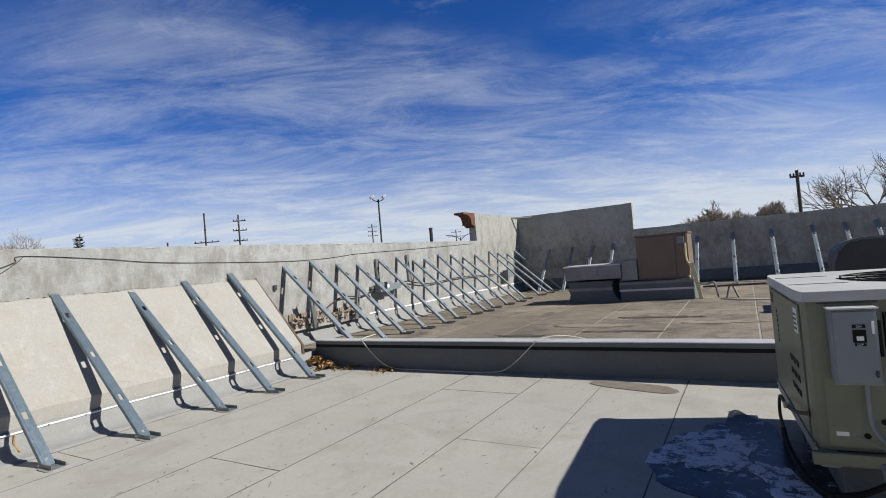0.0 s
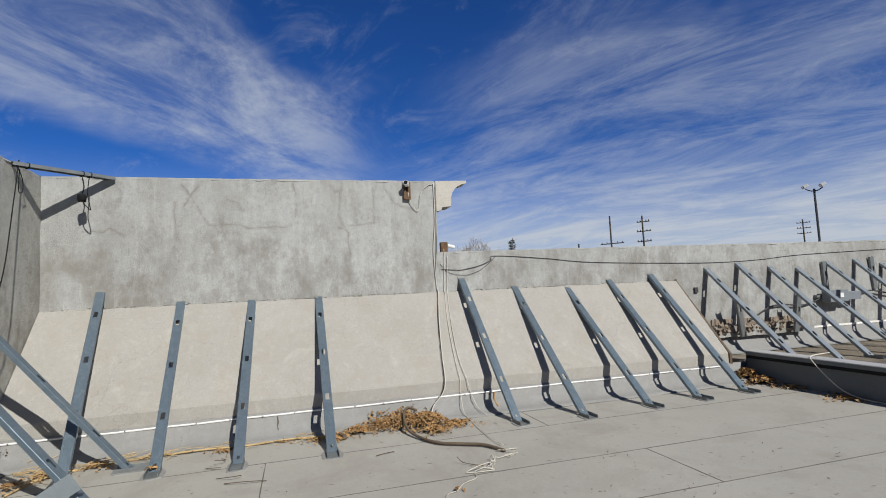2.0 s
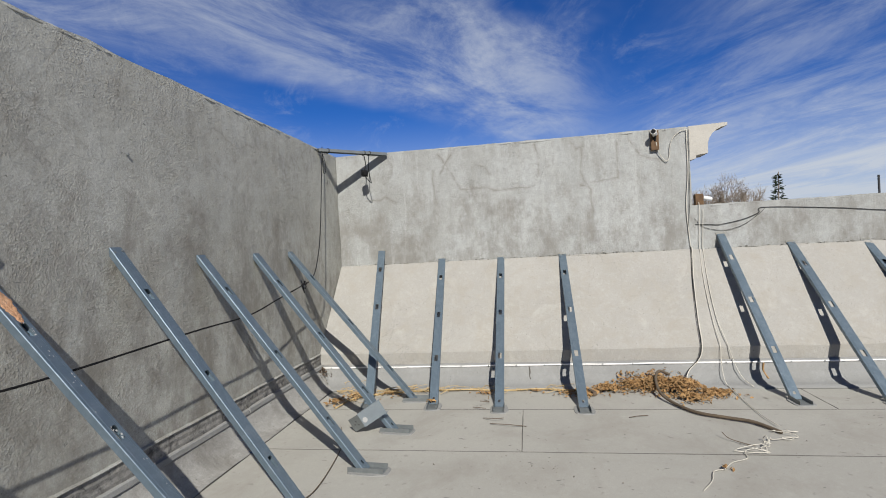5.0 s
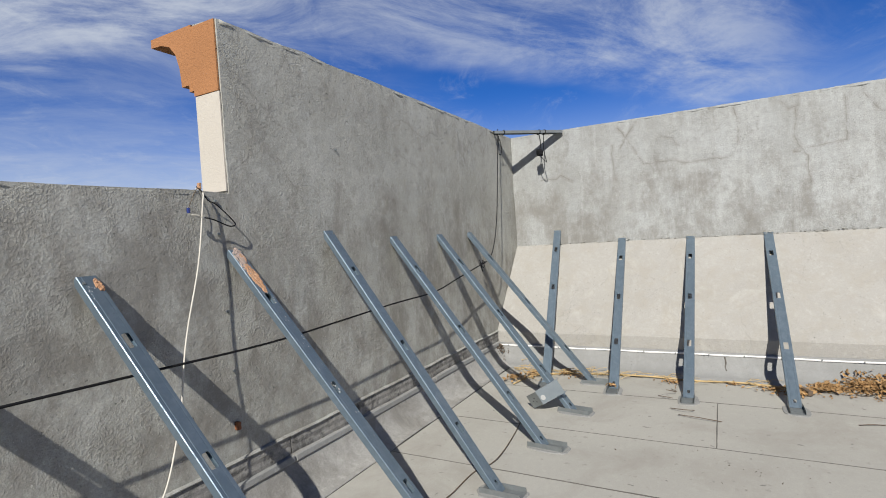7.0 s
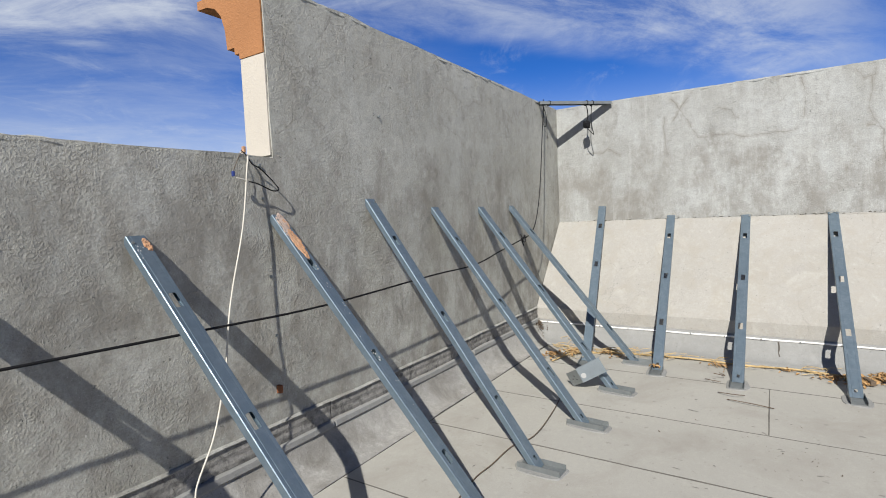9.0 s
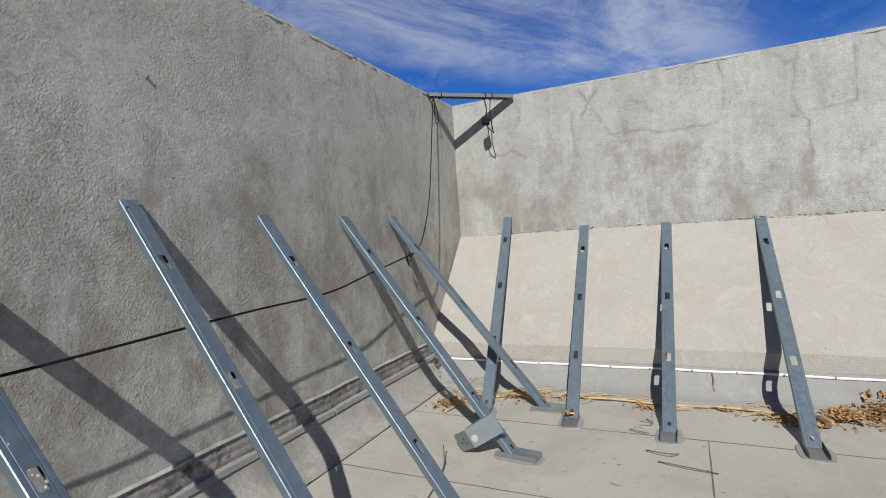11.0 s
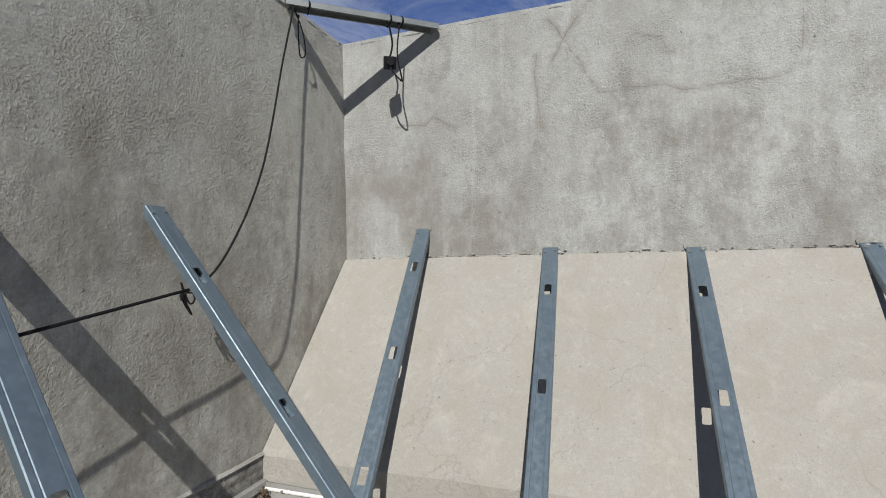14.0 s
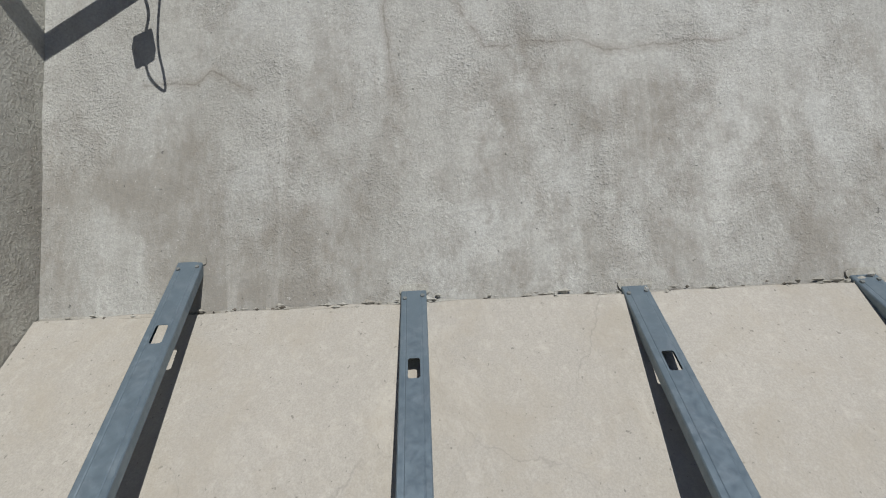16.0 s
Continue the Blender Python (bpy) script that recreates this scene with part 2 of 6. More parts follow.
    col = over(span(calc("ADD", tex(2.3, 14, 0.78, (1.3, 1.3, 0.8), 0.1, 7.0), low), 0.48, 0.63, 0, 0.82), col, stain)
    col = over(span(tex(6.0, 12, 0.78, (1.2, 1.2, 0.8), 0.1, 1.0), 0.54, 0.66, 0, 0.5), col, stain)
    col = over(span(tex(1.0, 9, 0.7, (6, 6, 0.5), 0.2, 2.0), 0.51, 0.66, 0, 0.42 * runs), col, tint(0.66, 0.03))
    col = over(span(tex(1.0, 9, 0.7, (7, 7, 0.6), 0.2, 5.0), 0.54, 0.66, 0, 0.42 * runs), col, tint(1.35))
    col = over(span(tex(11.0, 10, 0.8, None, 0.1), 0.36, 0.60, 0.5, 0), col, tint(0.62, 0.02))
    col = over(span(tex(90.0, 6, 0.85), 0.36, 0.58, 0.5, 0), col, tint(0.45))
    col = over(span(tex(30.0, 8, 0.8, (0.7, 0.7, 1.4), 0.2, 8.0), 0.56, 0.66, 0, 0.5), col, tint(0.55, 0.03))
    col = over(span(tex(70.0, 4, 0.7, None, 0.0, 4.0), 0.64, 0.69, 0, 0.42), col, tint(1.5))
    pits = span(tex(42.0, 3, 0.6, None, 0.3, 9.0), 0.69, 0.73)
    col = over(calc("MULTIPLY", pits, 0.75), col, tint(0.3))
    # map cracks: fine dark lines with a wider dirty halo
    bend = nd.new("ShaderNodeCombineXYZ")
    for k, (s, h) in enumerate(((2.6, 1.0), (2.2, 5.0), (2.9, 8.0))):
        lk.new(calc("ADD", tex(s, 6, 0.6, None, 0, h), calc("MULTIPLY", tex(14.0, 4, 0.6, None, 0, h + 2), 0.07)), bend.inputs[k])
    amp = nd.new("ShaderNodeVectorMath")
    amp.operation = "MULTIPLY_ADD"
    lk.new(bend.outputs[0], amp.inputs[0])
    amp.inputs[1].default_value = (0.3, 0.3, 0.3)
    lk.new(geo.outputs["Position"], amp.inputs[2])
    vor = nd.new("ShaderNodeTexVoronoi")
    vor.feature = "DISTANCE_TO_EDGE"
    vor.inputs["Scale"].default_value = cell
    lk.new(amp.outputs[0], vor.inputs["Vector"])
    high = span(sepz.outputs["Z"], 1.9, 2.6, -0.14, 0.07)
    gate = span(calc("ADD", tex(1.2, 5, 0.6, None, 0, 11.0), high), 0.45, 0.58)
    line = calc("MULTIPLY", span(vor.outputs["Distance"], 0.002, 0.009, 1, 0), gate)
    halo = calc("MULTIPLY", span(vor.outputs["Distance"], 0.0, 0.05, 1, 0), gate)
    col = over(calc("MULTIPLY", halo, 0.55 * cracks), col, stain)
    col = over(calc("MULTIPLY", line, cracks), col, tuple(c * 0.62 for c in stain))
    # long cracks of the wall's own, wandering a little, with a dirty halo
    if lines:
        drift = nd.new("ShaderNodeVectorMath")
        drift.operation = "MULTIPLY_ADD"
        lk.new(bend.outputs[0], drift.inputs[0])
        drift.inputs[1].default_value = (0.0, 0.13, 0.13)
        shifted = nd.new("ShaderNodeVectorMath")
        shifted.operation = "ADD"
        lk.new(geo.outputs["Position"], shifted.inputs[0])
        shifted.inputs[1].default_value = (0.0, -0.068, -0.068)
        lk.new(shifted.outputs[0], drift.inputs[2])
        flat = nd.new("ShaderNodeVectorMath")
        flat.operation = "MULTIPLY"
        lk.new(drift.outputs[0], flat.inputs[0])
        flat.inputs[1].default_value = (0, 1, 1)
        near = None
        for line_points in lines:
            for (ya, za), (yb, zb) in zip(line_points, line_points[1:]):
                d = Vector((0, yb - ya, zb - za))
                rel = nd.new("ShaderNodeVectorMath")
                rel.operation = "SUBTRACT"
                lk.new(flat.outputs[0], rel.inputs[0])
                rel.inputs[1].default_value = (0, ya, za)
                dot = nd.new("ShaderNodeVectorMath")
                dot.operation = "DOT_PRODUCT"
                lk.new(rel.outputs[0], dot.inputs[0])
                dot.inputs[1].default_value = d / d.length_squared
                part_way = span(dot.outputs["Value"], 0, 1)
                foot = nd.new("ShaderNodeVectorMath")
                foot.operation = "SCALE"
                foot.inputs[0].default_value = d
                lk.new(part_way, foot.inputs["Scale"])
                gap = nd.new("ShaderNodeVectorMath")
                gap.operation = "DISTANCE"
                lk.new(rel.outputs[0], gap.inputs[0])
                lk.new(foot.outputs[0], gap.inputs[1])
                near = gap.outputs["Value"] if near is None else calc("MINIMUM", near, gap.outputs["Value"])
        fade = span(tex(7.0, 5, 0.7, None, 0, 15.0), 0.36, 0.60, 0.15, 1.0)
        col = over(calc("MULTIPLY", span(near, 0.004, 0.032, 0.5, 0), fade), col, stain)
        col = over(calc("MULTIPLY", span(near, 0.001, 0.005, 0.5, 0), fade), col, tuple(c * 0.62 for c in stain))
    lk.new(col, bsdf.inputs["Base Color"])
    # relief: trowel drags, crumbs standing proud, pits and cracks cut in
    calm = calc("MULTIPLY", span(skim, 0.42, 0.58, 1.0, 0.45), span(tex(2.2, 8, 0.7, None, 0.2, 21.0), 0.42, 0.62, 0.12, 1.5))
    drag = tex(13.0, 5, 0.55, (1, 1, 1.2), 0.1, 6.0)
    crumb = span(tex(105.0, 3, 0.55, None, 0.1, 3.0), 0.46, 0.70)
    pebble = span(tex(52.0, 5, 0.65, None, 0.1, 12.0), 0.42, 0.74)
    grit = tex(170.0, 4, 0.75)
    hgt = calc("ADD", calc("MULTIPLY", drag, 1.0), calc("MULTIPLY", calc("MULTIPLY", calc("ADD", crumb, pebble), calm), crumbs))
    hgt = calc("ADD", hgt, calc("MULTIPLY", grit, 0.24))
    hgt = calc("SUBTRACT", hgt, calc("MULTIPLY", pits, 0.35))
    hgt = calc("SUBTRACT", hgt, calc("MULTIPLY", line, 0.3 * cracks))
    b = nd.new("ShaderNodeBump")
    b.inputs["Strength"].default_value, b.inputs["Distance"].default_value = 1.0, relief
    lk.new(hgt, b.inputs["Height"])
    lk.new(b.outputs[0], bsdf.inputs["Normal"])
    return m


M_STUCCO = stucco("weathered_grey_stucco", (0.425, 0.43, 0.40), (0.19, 0.172, 0.143), 0.0052, 0.36, 1.7, 0.35)
CRACKS = (((1.57, 2.72), (1.45, 2.57), (1.38, 2.45)), ((1.37, 2.70), (1.45, 2.55), (1.56, 2.41), (1.64, 2.22)), ((1.30, 2.51), (1.30, 2.05)),
          ((1.83, 2.55), (1.96, 2.51), (2.03, 2.39)), ((2.58, 2.72), (2.61, 2.60), (2.60, 2.33)), ((3.02, 2.72), (3.09, 2.62), (3.17, 2.64), (3.18, 2.73)),
          ((3.15, 2.62), (3.13, 2.35), (3.25, 2.12), (3.24, 1.85)), ((3.56, 2.68), (3.58, 2.53), (3.57, 2.24), (3.34, 2.21), (3.13, 2.20)),
          ((1.64, 2.22), (1.98, 2.22), (2.06, 2.18), (2.54, 2.22)), ((0.39, 2.18), (0.59, 2.16), (0.66, 2.20), (0.80, 2.11)), ((3.71, 2.68), (3.82, 2.48), (4.09, 2.39)))
STAINS = ((0.56, 1.86, 0.15, 0.21, 1.0), (0.24, 1.80, 0.17, 0.11, 0.8), (0.83, 1.38, 0.17, 0.05, 0.9), (1.29, 1.97, 0.05, 0.26, 0.7), (2.31, 2.00, 0.19, 0.17, 0.8),
          (2.18, 1.64, 0.13, 0.17, 0.7), (2.77, 1.57, 0.19, 0.13, 0.6), (0.96, 1.55, 0.37, 0.11, 0.6), (3.24, 1.89, 0.06, 0.26, 0.6), (1.72, 1.95, 0.08, 0.26, 0.6), (0.70, 2.62, 0.19, 0.09, 0.5))
M_STUCCO_W = stucco("stained_pale_stucco", (0.430, 0.440, 0.424), (0.212, 0.195, 0.168), 0.0052, 0.0, 1.7, 0.35, 0.8, CRACKS, STAINS)
M_STUCCO_B = stucco("rough_grey_stucco", (0.475, 0.474, 0.428), (0.205, 0.185, 0.155), 0.0060, 0.22, 1.5, 0.42, 0.4)
M_BEIGE = material("beige_coating", (0.372, 0.359, 0.325), 0.85, spread=0.08, coarse=1.9, fine=60, bump=0.8, dist=0.005, grain=0.24,
                   stain=(0.315, 0.292, 0.245), stain_amount=0.65, cracks=0.28, crack_scale=1.0)
M_MEMBRANE = material("grey_roof_membrane", (0.395, 0.384, 0.342), 0.85, grain=0.16, spread=0.08, coarse=0.9, fine=70, bump=0.25, dist=0.004,
                      stain=(0.28, 0.26, 0.225), stain_amount=0.6, speck=0.4)
M_FLASHING = material("grey_membrane_flashing", (0.275, 0.277, 0.265), 0.85, grain=0.2, spread=0.1, coarse=2.2, fine=60, bump=0.5, dist=0.008,
                      stain=(0.225, 0.222, 0.205), stain_amount=0.5)
M_FLASHING_DIRTY = material("dirty_membrane_flashing", (0.36, 0.352, 0.325), 0.88, grain=0.3, spread=0.2, coarse=1.6, fine=60, bump=0.5, dist=0.008,
                            stain=(0.15, 0.14, 0.12), stain_amount=0.75)
M_TAR = material("old_tar", (0.07, 0.065, 0.06), 0.8, spread=0.4, coarse=3, fine=50, bump=0.3, stain=(0.15, 0.13, 0.1), stain_amount=0.7)
M_DUST = material("pale_roof_dust", (0.265, 0.232, 0.18), 0.95, spread=0.25, coarse=2.5, fine=60, bump=0.1, stain=(0.2, 0.175, 0.135), stain_amount=0.8)
M_JOINT = material("dark_seam_sealant", (0.12, 0.113, 0.1), 0.9, spread=0.2, bump=0.2)
M_OLDROOF = material("stained_old_roofing", (0.30, 0.255, 0.19), 0.88, grain=0.5, spread=0.5, coarse=0.9, fine=45, bump=0.4, dist=0.006,
                     stain=(0.045, 0.042, 0.04), stain_amount=1.0, per_object=0.7)
M_CURB = material("dark_curb_membrane", (0.135, 0.148, 0.15), 0.85, spread=0.12, coarse=1.5, fine=50, bump=0.4)
M_STEEL = material("galvanised_steel", (0.150, 0.200, 0.240), 0.42, metal=0.50, spread=0.07, coarse=9, fine=80, bump=0.05, dist=0.002,
                   stain=(0.40, 0.44, 0.48), stain_amount=0.15)
M_STEEL_DULL = material("dull_galvanised_steel", (0.24, 0.26, 0.26), 0.55, metal=0.6, spread=0.18, coarse=8, fine=70, bump=0.08, dist=0.002,
                        stain=(0.24, 0.25, 0.25), stain_amount=0.5)
M_BAR = material("white_termination_bar", (0.82, 0.81, 0.78), 0.35, spread=0.06, coarse=3, bump=0.15, stain=(0.6, 0.57, 0.5), stain_amount=0.4)
M_COPING = material("pale_metal_coping", (0.56, 0.56, 0.55), 0.5, metal=0.3, spread=0.1, coarse=2, bump=0.1)
M_BLACK = material("black_rubber", (0.013, 0.013, 0.014), 0.75, spread=0.2, bump=0.1, spec=0.15)
# lighter copy of the stud steel, with the brighter lighting in its base colour
M_STEEL_LIT = material("lit_galvanised_steel", (0.27, 0.31, 0.335), 0.45, metal=0.4, spread=0.1, coarse=9, fine=80, bump=0.05, dist=0.002)
# terracotta darkened to brown for the far cornice's shade; also the badge colour
M_COVESHADE_BADGE = material("cove_shade_and_badge_brown", (0.15, 0.07, 0.045), 0.9, spread=0.12, coarse=3, bump=0.4)
M_PALESEAM = material("pale_seam_tape", (0.34, 0.32, 0.28), 0.9, spread=0.2, coarse=5, bump=0.3)
M_DARKMETAL = material("dark_painted_metal", (0.05, 0.052, 0.055), 0.5, spread=0.2, bump=0.1)
M_REGLET = material("peeling_weathered_strip", (0.31, 0.30, 0.275), 0.9, spread=0.35, coarse=9, fine=60, bump=0.8, dist=0.006, stain=(0.03, 0.03, 0.03), stain_amount=0.85, grain=0.4)
M_WHITEWIRE = material("dirty_white_cable", (0.6, 0.57, 0.49), 0.6, spread=0.15, coarse=6, bump=0.1)
M_TERRA = material("terracotta_plaster", (0.39, 0.18, 0.075), 0.92, spread=0.12, coarse=3, fine=70, bump=0.6, dist=0.008)
M_CREAM = material("cream_plaster", (0.53, 0.49, 0.42), 0.9, spread=0.05, coarse=3, fine=70, bump=0.4, dist=0.006)
M_LEAF = material("dry_leaves", (0.40, 0.245, 0.105), 0.85, spread=0.35, coarse=14, fine=60, bump=0.2, stain=(0.14, 0.08, 0.04), stain_amount=0.6)
M_STRAW = material("dry_straw", (0.52, 0.38, 0.19), 0.85, spread=0.3, coarse=10, fine=60, bump=0.1)
M_ROPE = material("weathered_hose", (0.125, 0.095, 0.065), 0.9, spread=0.3, coarse=12, fine=90, bump=0.5, dist=0.006)
M_BLOCK = material("stained_brown_block", (0.14, 0.078, 0.034), 0.7, spread=0.3, coarse=14, bump=0.3, stain=(0.07, 0.04, 0.02), stain_amount=0.8)
M_ORANGE = material("orange_mortar_smear", (0.52, 0.29, 0.16), 0.95, spread=0.25, coarse=20, fine=90, bump=0.9, dist=0.01, stain=(0.62, 0.42, 0.28), stain_amount=0.6)
M_SCUFFDARK = material("grey_membrane_scuff", (0.235, 0.228, 0.21), 0.9, spread=0.25, coarse=9, bump=0.2)
M_SCUFF = material("pale_scuff", (0.42, 0.43, 0.43), 0.7, spread=0.2, coarse=9, bump=0.2)
M_PINKCRUST = material("pale_pink_mortar", (0.50, 0.39, 0.33), 0.95, spread=0.3, coarse=22, fine=90, bump=0.9, dist=0.01, stain=(0.25, 0.22, 0.2), stain_amount=0.6)
M_BRICK = material("broken_red_brown_brick", (0.32, 0.26, 0.20), 0.95, spread=0.3, coarse=8, fine=50, bump=0.7, per_object=0.6)
M_RUST = material("rusty_nail", (0.23, 0.09, 0.04), 0.9, spread=0.3, coarse=30, bump=0.3)
M_WOOD = material("weathered_dark_board", (0.13, 0.095, 0.065), 0.9, spread=0.3, coarse=6, fine=60, bump=0.5)
M_ACGREEN = material("green_grey_enamel", (0.165, 0.178, 0.122), 0.45, spread=0.06, coarse=2, fine=60, bump=0.05, stain=(0.26, 0.26, 0.2), stain_amount=0.3)
M_ACTOP = material("pale_enamel_top", (0.50, 0.495, 0.455), 0.5, spread=0.08, coarse=2.5, bump=0.08, stain=(0.38, 0.36, 0.31), stain_amount=0.5)
M_BOXGREY = material("grey_enamel_box", (0.20, 0.225, 0.245), 0.45, spread=0.06, coarse=4, bump=0.05)
M_LABEL = material("printed_label", (0.75, 0.75, 0.73), 0.6, spread=0.05, bump=0.0)
M_BLUE = material("blue_plastic", (0.03, 0.05, 0.2), 0.4, spread=0.1, bump=0.0)
M_BROWNUNIT = material("brown_enamel_panel", (0.20, 0.14, 0.105), 0.6, spread=0.08, coarse=2, bump=0.08)
M_GALVDUCT = material("grey_duct_metal", (0.24, 0.25, 0.26), 0.45, metal=0.6, spread=0.2, coarse=3, bump=0.15)
M_BARK = material("bare_bark", (0.27, 0.225, 0.18), 0.95, spread=0.3, coarse=4, bump=0.4)
M_NEEDLE = material("dark_conifer", (0.035, 0.05, 0.03), 0.9, spread=0.4, coarse=3, bump=0.2)
M_POLE = material("dark_timber_pole", (0.07, 0.06, 0.05), 0.9, spread=0.2, coarse=2, bump=0.2)
M_GROUND = material("winter_ground", (0.22, 0.20, 0.15), 0.95, spread=0.25, coarse=0.06, fine=2.0, bump=0.2, stain=(0.08, 0.08, 0.08), stain_amount=0.7)
def ice_material(white_from):
    """Dark meltwater with a broken white crust of ice on it."""
    m = material("icy_meltwater", (0.025, 0.028, 0.032), 0.3, spread=0.2, bump=0.05, spec=0.25)
    nd, lk = m.node_tree.nodes, m.node_tree.links
    bsdf = nd["Principled BSDF"]
    old = bsdf.inputs["Base Color"].links[0].from_socket
    geo = nd.new("ShaderNodeNewGeometry")
    mp = nd.new("ShaderNodeMapping")
    mp.inputs["Rotation"].default_value = (0, 0, radians(35))
    lk.new(geo.outputs["Position"], mp.inputs[0])
    n = nd.new("ShaderNodeTexNoise")
    n.inputs["Scale"].default_value, n.inputs["Detail"].default_value, n.inputs["Roughness"].default_value = 8.5, 11.0, 0.8
    n.inputs["Distortion"].default_value = 0.35
    lk.new(mp.outputs[0], n.inputs["Vector"])
    r = nd.new("ShaderNodeMapRange")
    for k, v in (("From Min", white_from), ("From Max", white_from + 0.06), ("To Max", 0.92)):
        r.inputs[k].default_value = v
    lk.new(n.outputs["Fac"], r.inputs["Value"])
    mx = nd.new("ShaderNodeMix")
    mx.data_type = "RGBA"
    lk.new(r.outputs[0], mx.inputs["Factor"])
    lk.new(old, mx.inputs["A"])
    mx.inputs["B"].default_value = (0.62, 0.66, 0.74, 1)
    lk.new(mx.outputs["Result"], bsdf.inputs["Base Color"])
    rr = nd.new("ShaderNodeMapRange")
    for k, v in (("To Min", 0.28), ("To Max", 0.7)):
        rr.inputs[k].default_value = v
    lk.new(r.outputs[0], rr.inputs["Value"])
    lk.new(rr.outputs[0], bsdf.inputs["Roughness"])
    return m


M_ICYWATER = ice_material(0.56)
M_ICECRUST = ice_material(0.44)
M_CORNICE = material("grey_beige_plaster", (0.50, 0.475, 0.42), 0.9, spread=0.1, coarse=4, fine=70, bump=0.5, dist=0.006, grain=0.2)
M_GRIME = material("dark_crack_grime", (0.11, 0.10, 0.085), 0.95, spread=0.3, coarse=9, bump=0.2)
M_PATCH = material("brown_mastic_patch", (0.20, 0.175, 0.14), 0.9, spread=0.2, coarse=7, fine=60, bump=0.6)
M_LAMPGLASS = material("pale_lamp_lens", (0.8, 0.82, 0.85), 0.2, spread=0.02, bump=0.0)
M_YELLOW = material("yellow_ladder_paint", (0.66, 0.60, 0.34), 0.6, spread=0.1, bump=0.05)


# ---- building helpers ----
def mesh_of(name, bm, mat, smooth=False):
    me = bpy.data.meshes.new(name)
    bm.normal_update()
    bm.to_mesh(me)
    bm.free()
    me.materials.append(mat)
    if smooth:
        me.polygons.foreach_set("use_smooth", [True] * len(me.polygons))
    return me


def part(name, bm, mat, parent, label="", smooth=False):
    ob = new(name, mesh_of(name, bm, mat, smooth))
    ob.parent = parent
    if label:
        tagged(ob, label)
    return ob


def single(name, bm, mat, label, category, kind="", group="", smooth=False):
    return tagged(new(name, mesh_of(name, bm, mat, smooth)), label, category, group, kind)


def thing(name, label, category, group="", at=(0, 0, 0), kind=""):
    e = new(name)
    e.empty_display_size = 0.1
    e.matrix_basis = Matrix.Translation(at)
    return tagged(e, label, category, group, kind)


def add_box(bm, x0, x1, y0, y1, z0, z1, m=None):
    pts = [Vector((x, y, z)) for z in (z0, z1) for y in (y0, y1) for x in (x0, x1)]
    vs = [bm.verts.new(m @ p if m else p) for p in pts]
    for f in ((0, 2, 3, 1), (4, 5, 7, 6), (0, 1, 5, 4), (2, 6, 7, 3), (0, 4, 6, 2), (1, 3, 7, 5)):
        bm.faces.new([vs[i] for i in f])
    return vs


def box(x0, x1, y0, y1, z0, z1, bevel=0.0, m=None):
    bm = bmesh.new()
    add_box(bm, x0, x1, y0, y1, z0, z1, m)
    if bevel:
        bmesh.ops.bevel(bm, geom=bm.edges[:], offset=bevel, segments=2, affect="EDGES", profile=0.6)
    return bm


def rough_box(x0, x1, y0, y1, z0, z1, step=0.25, amp=0.006, top_amp=0.012, zcut=None):
    """A box whose faces are cut up and slightly uneven, with a worn top edge."""
    bm = bmesh.new()
    add_box(bm, x0, x1, y0, y1, z0, z1)
    for axis, lo, hi in ((0, x0, x1), (1, y0, y1), (2, max(z0, zcut if zcut is not None else z0), z1)):
        n = int((hi - lo) / step)
        for i in range(1, n):
            co, no = [0, 0, 0], [0, 0, 0]
            co[axis], no[axis] = lo + (hi - lo) * i / n, 1
            bmesh.ops.bisect_plane(bm, geom=bm.verts[:] + bm.edges[:] + bm.faces[:], plane_co=co, plane_no=no)
    for v in bm.verts:
        p = v.co.copy()
        k = noise.noise_vector(p * 3.1) * amp
        if abs(p.z - z1) < 1e-4:
            k.z += noise.noise(p * 4.3) * top_amp + noise.noise(p * 11) * top_amp * 0.5
        v.co = p + k
    return bm


def extrude(profile, axis, a, b, cuts=1, amp=0.0):
    """A prism: profile points in the two other axes (in order x,y,z), run along axis from a to b."""
    bm = bmesh.new()
    rows = []
    for i in range(cuts + 1):
        s = a + (b - a) * i / cuts
        row = []
        for p, q in profile:
            v = {0: (s, p, q), 1: (p, s, q), 2: (p, q, s)}[axis]
            v = Vector(v)
            if amp:
                v += noise.noise_vector(v * 4.0) * amp
            row.append(bm.verts.new(v))
        rows.append(row)
    n = len(profile)
    for r0, r1 in zip(rows, rows[1:]):
        for i in range(n):
            bm.faces.new((r0[i], r0[(i + 1) % n], r1[(i + 1) % n], r1[i]))
    bm.faces.new(rows[0][::-1])
    bm.faces.new(rows[-1])
    bmesh.ops.recalc_face_normals(bm, faces=bm.faces[:])
    return bm


def smooth_points(points, per=6):
    pts = [Vector(p) for p in points]
    ext = [pts[0] * 2 - pts[1], *pts, pts[-1] * 2 - pts[-2]]
    out = []
    for i in range(1, len(ext) - 2):
        a, b, c, d = ext[i - 1:i + 3]
        for k in range(per):
            t = k / per
            out.append(0.5 * (2 * b + (c - a) * t + (2 * a - 5 * b + 4 * c - d) * t * t + (3 * b - a - 3 * c + d) * t ** 3))
    out.append(pts[-1])
    return out


